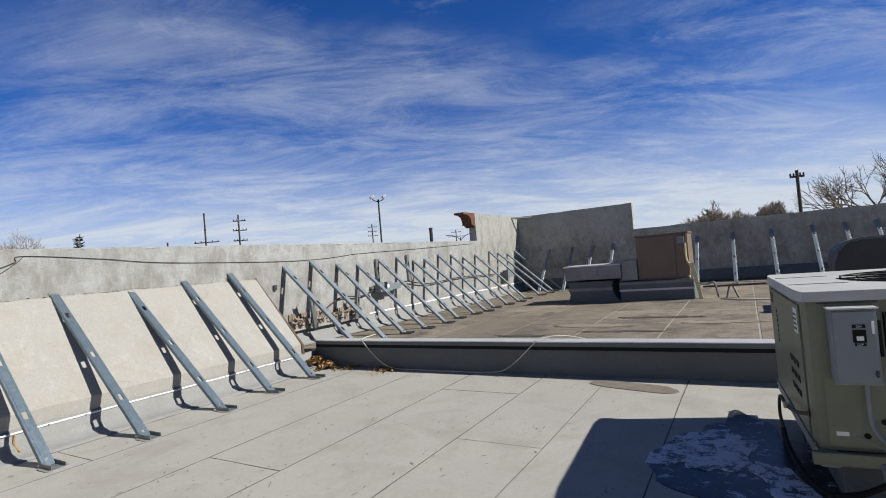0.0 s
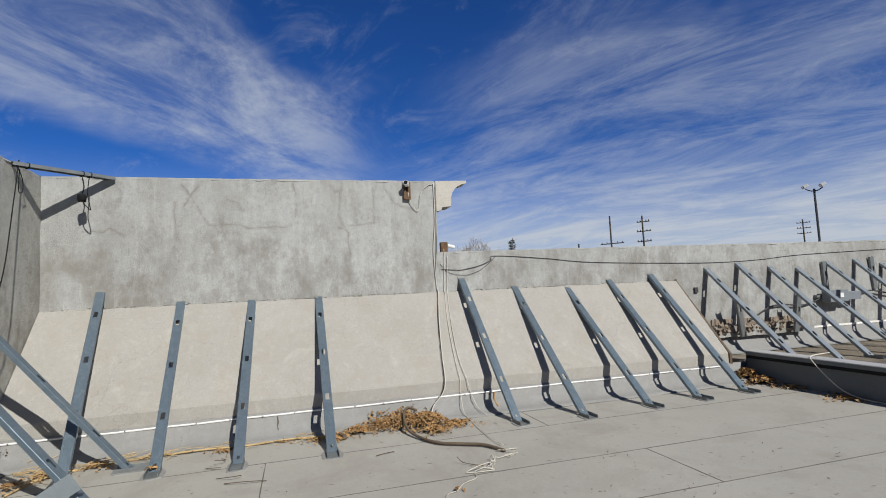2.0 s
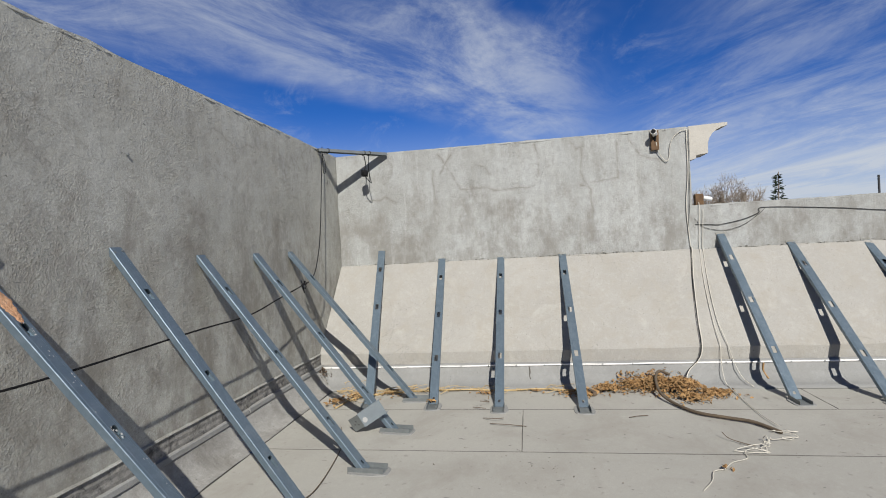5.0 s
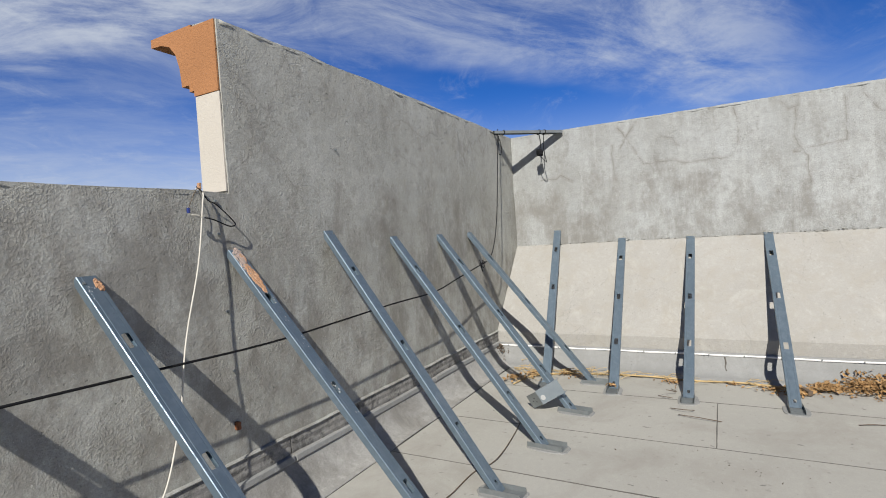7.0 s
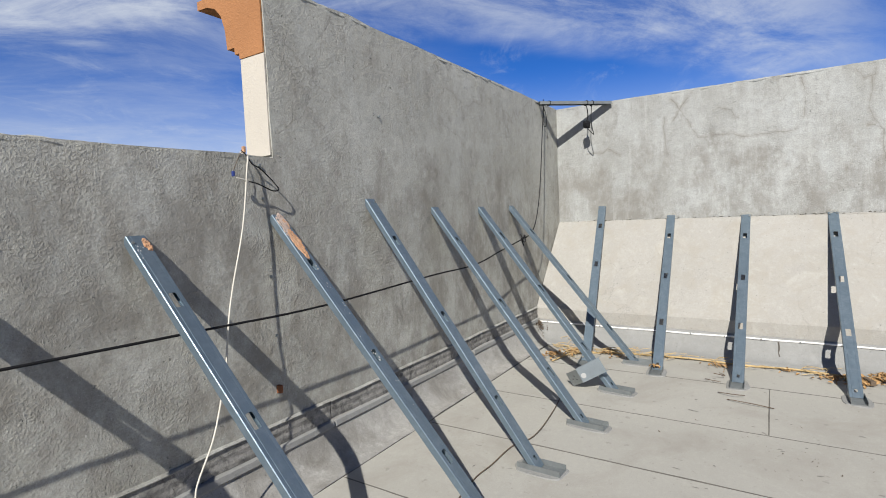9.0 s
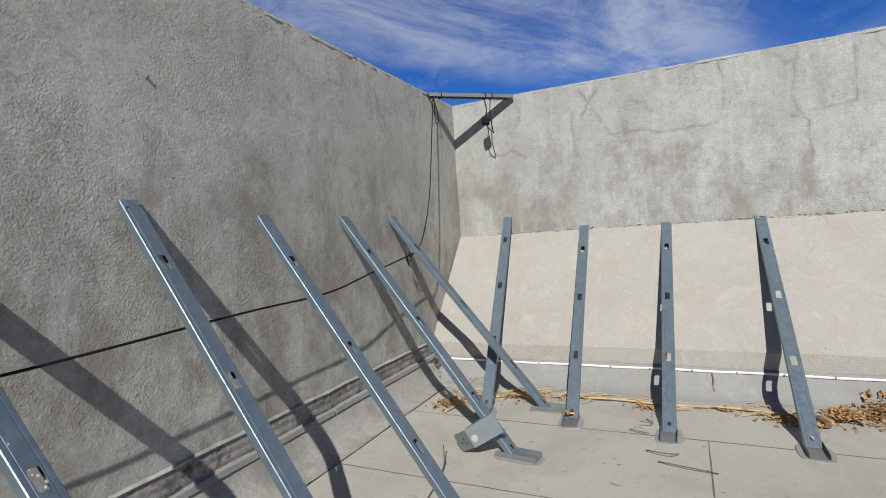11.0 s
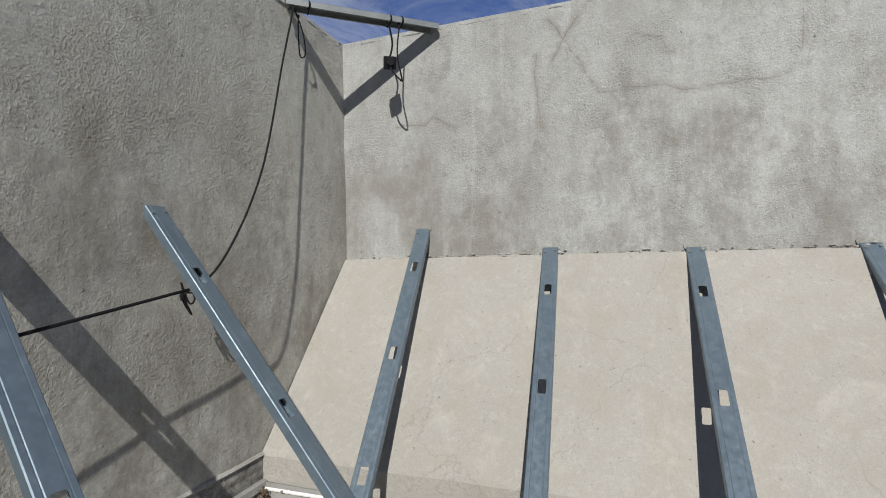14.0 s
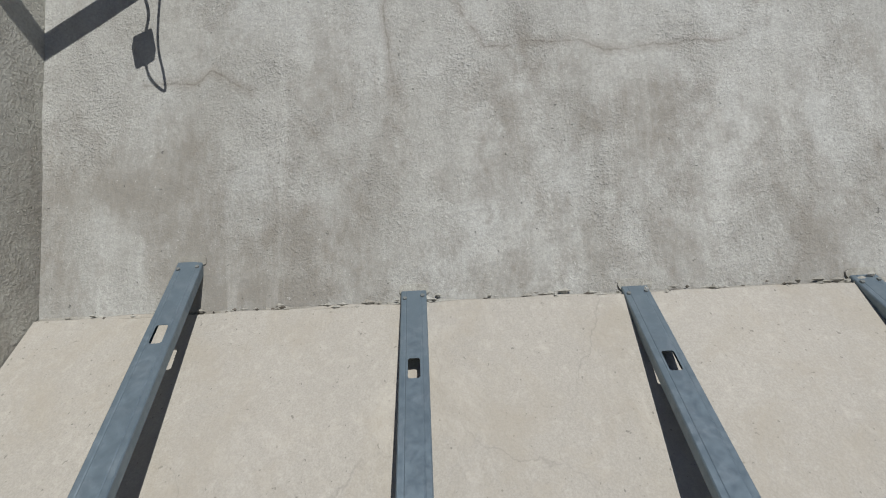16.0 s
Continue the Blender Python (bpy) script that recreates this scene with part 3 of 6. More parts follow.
def add_tube(bm, points, radius, sides=7, taper=1.0):
    rings = []
    n = len(points)
    last = None
    for i, p in enumerate(points):
        p = Vector(p)
        d = (Vector(points[min(i + 1, n - 1)]) - Vector(points[max(i - 1, 0)])).normalized()
        if last is None:
            last = d.orthogonal().normalized()
        u = (last - d * last.dot(d))
        u = u.normalized() if u.length > 1e-5 else d.orthogonal().normalized()
        last = u
        w = d.cross(u)
        r = radius * (1 + (taper - 1) * i / max(1, n - 1))
        rings.append([bm.verts.new(p + (u * math.cos(a) + w * math.sin(a)) * r) for a in (2 * math.pi * k / sides for k in range(sides))])
    for r0, r1 in zip(rings, rings[1:]):
        for k in range(sides):
            bm.faces.new((r0[k], r0[(k + 1) % sides], r1[(k + 1) % sides], r1[k]))
    bm.faces.new(rings[0][::-1])
    bm.faces.new(rings[-1])


def tube(points, radius, sides=7, per=6, taper=1.0):
    bm = bmesh.new()
    add_tube(bm, smooth_points(points, per) if per > 1 else points, radius, sides, taper)
    return bm


def cylinder(radius, z0, z1, sides=20, x=0.0, y=0.0, radius2=None):
    bm = bmesh.new()
    r2 = radius if radius2 is None else radius2
    lo = [bm.verts.new((x + radius * math.cos(a), y + radius * math.sin(a), z0)) for a in (2 * math.pi * k / sides for k in range(sides))]
    hi = [bm.verts.new((x + r2 * math.cos(a), y + r2 * math.sin(a), z1)) for a in (2 * math.pi * k / sides for k in range(sides))]
    for k in range(sides):
        bm.faces.new((lo[k], lo[(k + 1) % sides], hi[(k + 1) % sides], hi[k]))
    bm.faces.new(lo[::-1])
    bm.faces.new(hi)
    return bm


# ---- ground far below and the building under the roof ----
GROUND = -4.6
bm = bmesh.new()
bmesh.ops.create_grid(bm, x_segments=60, y_segments=60, size=2500)
for v in bm.verts:
    v.co.z = GROUND
single("ground", bm, M_GROUND, "dry winter ground with grass and asphalt", "ground", "structure")

# ---- plan of the roof ----
HIGH, LOW, THICK = 2.78, 1.85, 0.21
STEP_A, STEP_B = 4.38, 4.53           # where the high parapets end
DADO, TOE_X, TOE_Z = 1.32, 0.87, 0.35  # the sloped coating
CURB_Y, RAISED, FAR_Y = 8.27, 0.20, 18.6
FAR_STEP_A, FAR_STEP = 15.5, 3.6
EAST = 15.0

walls = {}
walls["wall_west_high"] = (rough_box(-THICK, 0, 0, STEP_A, GROUND, HIGH, 0.22, 0.006, 0.014, 0), M_STUCCO_W, "cracked grey stucco parapet with dark water stains")
walls["wall_west_low"] = (rough_box(-THICK, 0, STEP_A, FAR_STEP_A, GROUND, LOW, 0.25, 0.006, 0.014, 0), M_STUCCO_W, "low weathered stucco parapet with a chipped top")
walls["wall_west_far"] = (rough_box(-THICK, 0, FAR_STEP_A, FAR_Y, GROUND, 2.62, 0.3, 0.006, 0.012, 0), M_STUCCO, "high pale stucco parapet at the far roof corner")
walls["wall_south_high"] = (rough_box(-THICK, STEP_B, -THICK, 0, GROUND, HIGH, 0.22, 0.007, 0.014, 0), M_STUCCO_B, "rough shaded grey stucco parapet with trowel marks")
walls["wall_south_low"] = (rough_box(STEP_B, EAST, -THICK, 0, GROUND, LOW, 0.25, 0.007, 0.014, 0), M_STUCCO_B, "low rough grey stucco parapet")
walls["wall_north_high"] = (rough_box(-THICK, FAR_STEP, FAR_Y, FAR_Y + THICK, GROUND, 2.6, 0.3, 0.006, 0.012, 0), M_STUCCO_B, "high shaded grey stucco parapet across the raised roof")
walls["wall_north_low"] = (rough_box(FAR_STEP, EAST, FAR_Y, FAR_Y + THICK, GROUND, 1.82, 0.3, 0.006, 0.012, 0), M_STUCCO_B, "low shaded grey stucco parapet across the raised roof")
walls["wall_east"] = (rough_box(EAST, EAST + THICK, -THICK, FAR_Y + THICK, GROUND, 0.9, 0.6, 0.006, 0.012, 0), M_STUCCO_B, "plain grey stucco parapet closing the roof")
for n, (bm, mat, text) in walls.items():
    single(n, bm, mat, text, "wall", "structure")

# sloped beige coating against the west parapet
bm = extrude([(0.004, DADO), (0.03, DADO + 0.004), (TOE_X - 0.01, TOE_Z + 0.02), (TOE_X, TOE_Z), (TOE_X + 0.002, 0.215), (0.004, 0.215)], 1, 0.004, 8.0, 40, 0.006)
single("sloped_parapet_coating", bm, M_BEIGE, "smooth beige sloped coating against the stucco parapet", "wall", "structure")
bm = extrude([(0.0, DADO + 0.03), (0.02, DADO - 0.02), (TOE_X + 0.02, TOE_Z), (TOE_X + 0.02, 0.2), (0.0, 0.2)], 1, 8.005, 8.04, 1)
single("slope_end_board", bm, M_WOOD, "dark weathered board closing the end of the slope", "board", "structure")

# membrane flashing at the foot of the slope, with its white bar
prof = [(TOE_X + 0.006, 0.225), (TOE_X + 0.016, 0.225), (TOE_X + 0.03, 0.12), (0.955, 0.05), (1.05, 0.016), (1.16, 0.012), (1.16, 0.0), (TOE_X + 0.006, 0.0)]
single("flashing_west", extrude(prof, 1, 0.01, CURB_Y, 60, 0.008), M_FLASHING, "grey membrane flashing turned up at the slope", "flashing", "structure", smooth=True)
bar = thing("termination_bar", "shiny white metal bar screwed along the flashing", "metal bar", kind="structure")
y = 0.04
while y < 7.9:
    n = min(7.95, y + random.uniform(1.7, 2.3))
    bm = bmesh.new()
    k = 12
    pts = []
    for i in range(k + 1):
        yy = y + (n - y) * i / k
        pts.append((yy, 0.200 + 0.007 * noise.noise(Vector((yy * 1.7, 3, 0))) + 0.004 * noise.noise(Vector((yy * 6.1, 3, 0))), TOE_X + 0.022 + 0.004 * noise.noise(Vector((yy * 2.3, 9, 0)))))
    rows = [[bm.verts.new((x0 + dx, yy, zz + dz)) for dx, dz in ((0, -0.008), (0.006, -0.008), (0.008, 0.0), (0.004, 0.006), (0, 0.007))] for yy, zz, x0 in pts]
    for r0, r1 in zip(rows, rows[1:]):
        for i in range(5):
            bm.faces.new((r0[i], r0[(i + 1) % 5], r1[(i + 1) % 5], r1[i]))
    bm.faces.new(rows[0])
    bm.faces.new(rows[-1][::-1])
    bmesh.ops.recalc_face_normals(bm, faces=bm.faces[:])
    part("bar_length", bm, M_BAR, bar)
    y = n + 0.006
screw = mesh_of("screw", cylinder(0.006, 0, 0.006, 8), M_STEEL_DULL)
y = 0.15
while y < 7.9:
    ob = new("screw", screw)
    ob.parent = bar
    ob.matrix_basis = pose(TOE_X + 0.030, y, 0.201, 0, 90, 0)
    y += 0.3

# flashing and reglet at the foot of the south parapet
prof = [(0.004, 0.235), (0.018, 0.235), (0.032, 0.19), (0.07, 0.105), (0.135, 0.036), (0.20, 0.012), (0.246, 0.008), (0.246, 0.0), (0.004, 0.0)]
single("flashing_south", extrude(prof, 0, 0.0, EAST, 90, 0.012), M_FLASHING_DIRTY, "creased dirty grey membrane flashing along the wall foot", "flashing", "structure", smooth=True)
reg = thing("reglet_strip", "weathered grey metal strip capping the flashing", "metal strip", kind="structure")
x = 0.85
while x < EAST - 0.3:
    n = min(EAST - 0.2, x + random.uniform(1.3, 1.9))
    tilt = random.uniform(-0.008, 0.008)
    part("strip_length", extrude([(0.0, 0.236 + tilt), (0.012, 0.236 + tilt), (0.014, 0.26 + tilt), (0.010, 0.285 + tilt), (0.013, 0.31 + tilt), (0.008, 0.348 + tilt), (0.0, 0.35 + tilt)], 0, x, n - 0.01, 60, 0.007), M_REGLET, reg)
    part("plaster_edge", extrude([(0.0, 0.351 + tilt), (0.018, 0.351 + tilt), (0.021, 0.357 + tilt), (0.012, 0.366 + tilt), (0.0, 0.367 + tilt)], 0, x, n - 0.005, 40, 0.006), M_STUCCO, reg, "pale plaster edge above the strip")
    part("metal_lip", extrude([(0.0, 0.196 + tilt), (0.040, 0.194 + tilt), (0.045, 0.202 + tilt), (0.040, 0.232 + tilt), (0.030, 0.236 + tilt), (0.0, 0.235 + tilt)], 0, x, n - 0.02, 8, 0.003), M_FLASHING, reg, "grey metal lip")
    x = n

# lower roof of lapped membrane sheets
floor = single("floor", box(0.0, EAST, 0.0, CURB_Y, -0.35, -0.003), M_JOINT, "flat roof of pale grey lapped membrane sheets", "roof", "structure")
edges = [0.9, 1.76, 2.71, 3.50, 4.38, 5.06, 5.80, 6.6, 7.4, 8.2, 9.1, 10.0, 11.0, 12.0, 13.0, 14.0, EAST]
laps = {1: (2.32,), 2: (5.28,), 3: (7.46,), 0: (4.9,), 4: (1.3, 6.2), 5: (3.6,), 6: (5.4,), 7: (2.2, 7.0)}
for i, (xa, xb) in enumerate(zip(edges, edges[1:])):
    ys = [0.25, *laps.get(i, (4.0,)), CURB_Y]
    for ya, yb in zip(ys, ys[1:]):
        bm = bmesh.new()
        k = 24
        rows = []
        for j in range(k + 1):
            yy = ya + 0.0025 + (yb - ya - 0.005) * j / k
            wob = 0.006 * noise.noise(Vector((xa * 5, yy * 0.9, 0)))
            wob2 = 0.006 * noise.noise(Vector((xb * 5, yy * 0.9, 0)))
            zz = 0.003 * noise.noise(Vector((xa, yy, 2)))
            rows.append([bm.verts.new(p) for p in ((xa + 0.0045 + wob, yy, -0.002), (xa + 0.0045 + wob, yy, 0.001), (xb - 0.0045 + wob2, yy, 0.0), (xb - 0.0045 + wob2, yy, -0.002))])
        for r0, r1 in zip(rows, rows[1:]):
            for a in range(4):
                bm.faces.new((r0[a], r0[(a + 1) % 4], r1[(a + 1) % 4], r1[a]))
        bm.faces.new(rows[0])
        bm.faces.new(rows[-1][::-1])
        bmesh.ops.recalc_face_normals(bm, faces=bm.faces[:])
        part("membrane_sheet", bm, M_MEMBRANE, floor)

# dark lines of sealant squeezed out along the laps
def seam_line(a, b, seed, half=0.0028):
    """A thin uneven bead from a to b on the membrane."""
    a, b = Vector((*a, 0)), Vector((*b, 0))
    d = (b - a).normalized()
    side = Vector((-d.y, d.x, 0))
    n = max(4, int((b - a).length / 0.05))
    bm = bmesh.new()
    rows = []
    for i in range(n + 1):
        p = a.lerp(b, i / n)
        p += side * (0.006 * noise.noise(Vector((seed * 5, i * 0.05, 0))) + 0.0025 * noise.noise(Vector((seed, i * 0.31, 4))))
        w = half * (1 + 0.7 * noise.noise(Vector((seed, i * 0.23, 9))))
        rows.append([bm.verts.new(p + side * o + Vector((0, 0, z))) for o, z in ((-w * 1.6, -0.002), (-w, 0.0026), (w, 0.0026), (w * 1.6, -0.002))])
    for r0, r1 in zip(rows, rows[1:]):
        for k in range(3):
            bm.faces.new((r0[k], r0[k + 1], r1[k + 1], r1[k]))
    bmesh.ops.recalc_face_normals(bm, faces=bm.faces[:])
    return part("seam_bead", bm, M_JOINT, floor, "dark sealant bead along a lap")


for i, xe in enumerate((*edges[1:5], edges[6])):
    seam_line((xe, 0.27), (xe, CURB_Y - 0.02), i * 1.7 + 0.3)
for i, (xa, xb) in enumerate(zip(edges[:4], edges[1:5])):
    for y in laps.get(i, (4.0,)):
        seam_line((xa + 0.01, y), (xb - 0.01, y), i * 2.3 + 9.1, 0.0024)

# small dark scuffs on the membrane
def roof_scuffs(count, seed):
    rnd = random.Random(seed)
    verts, faces = [], []
    for _ in range(count):
        x, y = rnd.uniform(1.3, 6.4), rnd.uniform(0.4, 8.0)
        L, w, a = rnd.uniform(0.008, 0.026), rnd.uniform(0.003, 0.008), rnd.gauss(1.57, 0.5)
        o = len(verts)
        for k in range(8):
            t = 2 * math.pi * k / 8
            u, v = L * math.cos(t) * rnd.uniform(0.7, 1.2), w * math.sin(t) * rnd.uniform(0.6, 1.3)
            verts.append((x + u * math.cos(a) - v * math.sin(a), y + u * math.sin(a) + v * math.cos(a), 0.0028))
        verts.append((x, y, 0.0042))
        faces += [(o + k, o + (k + 1) % 8, o + 8) for k in range(8)]
    me = bpy.data.meshes.new("roof_scuffs")
    me.from_pydata(verts, [], faces)
    me.materials.append(M_SCUFFDARK)
    return tagged(new("roof_scuffs", me), "small grey scuffs on the roof membrane", "scuff", "", "stuff")


roof_scuffs(330, 17)

# curb up to the raised roof
curb = thing("roof_curb", "dark membrane curb with a pale metal coping", "curb", kind="structure")
part("curb_face", extrude([(CURB_Y, 0.0), (CURB_Y + 0.03, 0.3), (CURB_Y + 0.13, 0.3), (CURB_Y + 0.13, 0.0)], 0, 0.86, EAST, 40, 0.006), M_CURB, curb)
# black strip in place of the shadow line below the fascia
part("drip_edge", box(0.92, EAST, CURB_Y - 0.020, CURB_Y + 0.14, 0.274, 0.314), M_BLACK, curb, "black strip for the shadow line under the fascia")
part("fascia", box(0.92, EAST, CURB_Y - 0.030, CURB_Y + 0.14, 0.3145, 0.3595), M_CURB, curb, "dark grey metal fascia")
x = 0.9
while x < EAST:
    n = min(EAST, x + 3.0)
    part("coping", extrude([(CURB_Y - 0.034, 0.360), (CURB_Y - 0.034, 0.368), (CURB_Y - 0.03, 0.371), (CURB_Y + 0.10, 0.373), (CURB_Y + 0.15, 0.373), (CURB_Y + 0.15, 0.360)], 0, x, n - 0.004, 10, 0.003), M_COPING, curb, "pale metal coping length")
    x = n

# raised roof
raised = single("raised_roof", box(0.0, EAST, CURB_Y + 0.132, FAR_Y, -0.3, RAISED - 0.003), M_PALESEAM, "raised flat roof of stained old roofing sheets", "roof", "structure")
for i in range(14):
    xa, xb = 0.02 + i * 1.07, 0.02 + (i + 1) * 1.07
    ya = CURB_Y + 0.14
    while ya < FAR_Y - 0.1:
        yb = min(FAR_Y - 0.01, ya + random.uniform(2.0, 3.6))
        part("roofing_sheet", box(xa + 0.012, xb - 0.012, ya + 0.008, yb - 0.008, RAISED - 0.002, RAISED + random.uniform(0.0, 0.003)), M_OLDROOF, raised)
        ya = yb
for i, (x, y, rx, ry, dark) in enumerate(((3.6, 9.6, 0.35, 0.07, 1), (4.75, 9.95, 0.5, 0.08, 1), (5.5, 9.35, 0.35, 0.05, 1), (5.1, 11.3, 0.6, 0.1, 1), (3.9, 9.05, 0.42, 0.10, 0), (4.2, 10.5, 0.6, 0.14, 0), (5.9, 10.7, 0.5, 0.12, 0))):
    bm = bmesh.new()
    ring = []
    for k in range(40):
        a = 2 * math.pi * k / 40
        v = Vector((math.cos(a) * 1.6, math.sin(a) * 1.6, i * 3.7))
        f = 1 + 0.5 * noise.noise(v) + 0.5 * noise.noise(v * 3.1) + 0.35 * noise.noise(v * 8.3)
        ring.append(bm.verts.new((x + rx * f * math.cos(a), y + ry * f * math.sin(a), RAISED + 0.0045)))
    top = bm.faces.new(ring)
    bm.normal_update()
    if top.normal.z < 0:
        top.normal_flip()
    g = bmesh.ops.extrude_face_region(bm, geom=[top])
    for v in g["geom"]:
        if isinstance(v, bmesh.types.BMVert):
            v.co.z += 0.003
    part("tar_stain" if dark else "dust_patch", bm, M_TAR if dark else M_DUST, raised, "dark tar stain" if dark else "pale dust patch")
prof = [(0.004, 0.48), (0.014, 0.48), (0.03, 0.36), (0.12, 0.25), (0.26, RAISED + 0.012), (0.004, RAISED + 0.006)]
single("flashing_west_raised", extrude(prof, 1, CURB_Y + 0.14, FAR_Y, 60, 0.01), M_FLASHING, "grey membrane flashing at the raised roof edge", "flashing", "structure", smooth=True)
single("flashing_bar_raised", extrude([(0.012, 0.46), (0.024, 0.46), (0.024, 0.49), (0.012, 0.49)], 1, 10.6, FAR_Y - 0.1, 40, 0.006), M_BAR, "white metal bar along the raised flashing", "metal bar", "structure")
prof = [(FAR_Y - 0.004, 0.52), (FAR_Y - 0.016, 0.52), (FAR_Y - 0.03, 0.36), (FAR_Y - 0.2, RAISED + 0.012), (FAR_Y - 0.004, RAISED + 0.006)]
single("flashing_north", extrude(prof, 0, 0.2, EAST, 60, 0.008), M_CURB, "dark membrane flashing along the north parapet", "flashing", "structure", smooth=True)

# cornices where the high parapets stop
COVE = [(0, 0), (0.40, 0), (0.40, -0.05), (0.30, -0.055), (0.22, -0.08), (0.165, -0.135), (0.135, -0.22), (0.125, -0.33), (0.055, -0.33), (0.055, -0.37), (0.012, -0.37), (0.012, -0.40), (0, -0.40)]
COVE_WEST = [(0, 0), (0.43, 0.012), (0.43, -0.022), (0.365, -0.037), (0.31, -0.062), (0.262, -0.10), (0.228, -0.15), (0.208, -0.21), (0.203, -0.335), (0.075, -0.345), (0.065, -0.385), (0, -0.40)]
prof = [(STEP_A + 0.002 + a, HIGH + 0.005 + b) for a, b in COVE_WEST]
single("cornice_west", extrude(prof, 0, -0.30, -0.004, 4, 0.003), M_CORNICE, "grey-beige plaster cornice end with a coved underside", "cornice", "structure")
prof = [(-THICK - 0.006 - a * 0.95, HIGH + 0.015 + b * 1.02) for a, b in COVE]
single("cornice_south", extrude(prof, 0, -THICK, STEP_B + 0.004, 20, 0.003), M_TERRA, "terracotta coloured cornice with a coved underside", "cornice", "structure")
single("cornice_cheek", box(STEP_B + 0.002, STEP_B + 0.012, -THICK - 0.004, -0.012, HIGH - 0.40, HIGH - 0.004), M_TERRA, "terracotta coloured plaster at the parapet end", "plaster", "structure")
single("parapet_end", box(STEP_B + 0.002, STEP_B + 0.010, -THICK, -0.008, LOW + 0.012, HIGH - 0.405), M_CREAM, "smooth cream plaster on the cut parapet end", "plaster", "structure")
prof = [(FAR_STEP_A - 0.002 - a * 1.6, 2.625 + b) for a, b in COVE]
# the underside's shade is put into this cornice's colour
single("cornice_far", extrude(prof, 0, -0.3, -0.004, 4, 0.003), M_COVESHADE_BADGE, "coved cornice end on the far parapet, coloured brown for its shade", "cornice", "structure")


# ---- steel stud braces ----
def stud_mesh(length, first=0.33, width=0.087, flange=0.036, lip=0.011, gap=0.61, hole=(0.036, 0.076)):
    """A C-shaped cold-formed stud along +z from 0 to length, its grooved and punched web facing +y, its flanges running back to -y."""
    bm = bmesh.new()
    h = width / 2
    cuts = [(0.062, 0.011, 0.015)] if length > 1.0 and first < 2 else []
    z = length - first
    while z > 0.16:
        cuts.append((z, hole[0] / 2, hole[1] / 2))
        z -= gap
    cuts.sort()
    zs = [0.0]
    for c, hw, hh in cuts:
        zs += [c - hh * 1.25, c + hh * 1.25]
    zs.append(length)
    ch, deep = 0.005, 0.0007
    half = [("c", 0.0225, 0.0006), ("g", 0.0250, -deep), ("k", 0.0285, 0.0), ("e", h - 0.0030, 0.0), ("s", h, -0.0030), ("b", h, -flange), ("t", h - lip, -flange)]

    def row(z):
        out = {}
        for side, sign in (("l", -1), ("r", 1)):
            for k, x, y in half:
                out[side + k] = bm.verts.new((sign * x, y, z))
        return out
    rows = [row(z) for z in zs]
    keys = "cgkesbt"
    for i, (a, b) in enumerate(zip(rows, rows[1:])):
        for side in "lr":
            for p, q in zip(keys, keys[1:]):
                bm.faces.new((a[side + p], a[side + q], b[side + q], b[side + p]))
        if i % 2 == 0:
            bm.faces.new((a["lc"], a["rc"], b["rc"], b["lc"]))
        else:
            zc, hw, hh = cuts[i // 2]
            o = [bm.verts.new((x, 0.0006, zc + z)) for x, z in ((-hw + ch, -hh), (hw - ch, -hh), (hw, -hh + ch), (hw, hh - ch), (hw - ch, hh), (-hw + ch, hh), (-hw, hh - ch), (-hw, -hh + ch))]
            bm.faces.new((a["lc"], a["rc"], o[1], o[0]))
            bm.faces.new((a["rc"], o[2], o[1]))
            bm.faces.new((a["rc"], b["rc"], o[3], o[2]))
            bm.faces.new((b["rc"], o[4], o[3]))
            bm.faces.new((b["rc"], b["lc"], o[5], o[4]))
            bm.faces.new((b["lc"], o[6], o[5]))
            bm.faces.new((b["lc"], a["lc"], o[7], o[6]))
            bm.faces.new((a["lc"], o[0], o[7]))
    bmesh.ops.recalc_face_normals(bm, faces=bm.faces[:])
    if sum(f.normal.y for f in bm.faces if abs(f.normal.y) > 0.9 and f.calc_center_median().y > -0.01) < 0:
        bmesh.ops.reverse_faces(bm, faces=bm.faces[:])
    bmesh.ops.solidify(bm, geom=bm.faces[:], thickness=0.0018)
    return bm


def track_mesh(length, width=0.1, height=0.032):
    """A U-shaped floor track along y, open upwards."""
    t = 0.0025
    h = width / 2
    return extrude([(-h, 0), (h, 0), (h, height), (h - t, height), (h - t, t), (-h + t, t), (-h + t, height), (-h, height)], 1, -length / 2, length / 2)


def pad_mesh(rx, ry, seed):
    """A thin smear of sealant with an uneven outline."""
    bm = bmesh.new()
    n = 26
    lo, hi = [], []
    for k in range(n):
        a = 2 * math.pi * k / n
        f = 1 + 0.18 * noise.noise(Vector((math.cos(a) * 1.5, math.sin(a) * 1.5, seed)))
        c, s = math.cos(a), math.sin(a)
        x, y = rx * f * math.copysign(abs(c) ** 0.6, c), ry * f * math.copysign(abs(s) ** 0.6, s)
        lo.append(bm.verts.new((x * 1.03, y * 1.03, -0.004)))
        hi.append(bm.verts.new((x, y, 0.004)))
    for k in range(n):
        bm.faces.new((lo[k], lo[(k + 1) % n], hi[(k + 1) % n], hi[k]))
    bm.faces.new(hi)
    bm.faces.new(lo[::-1])
    return bm


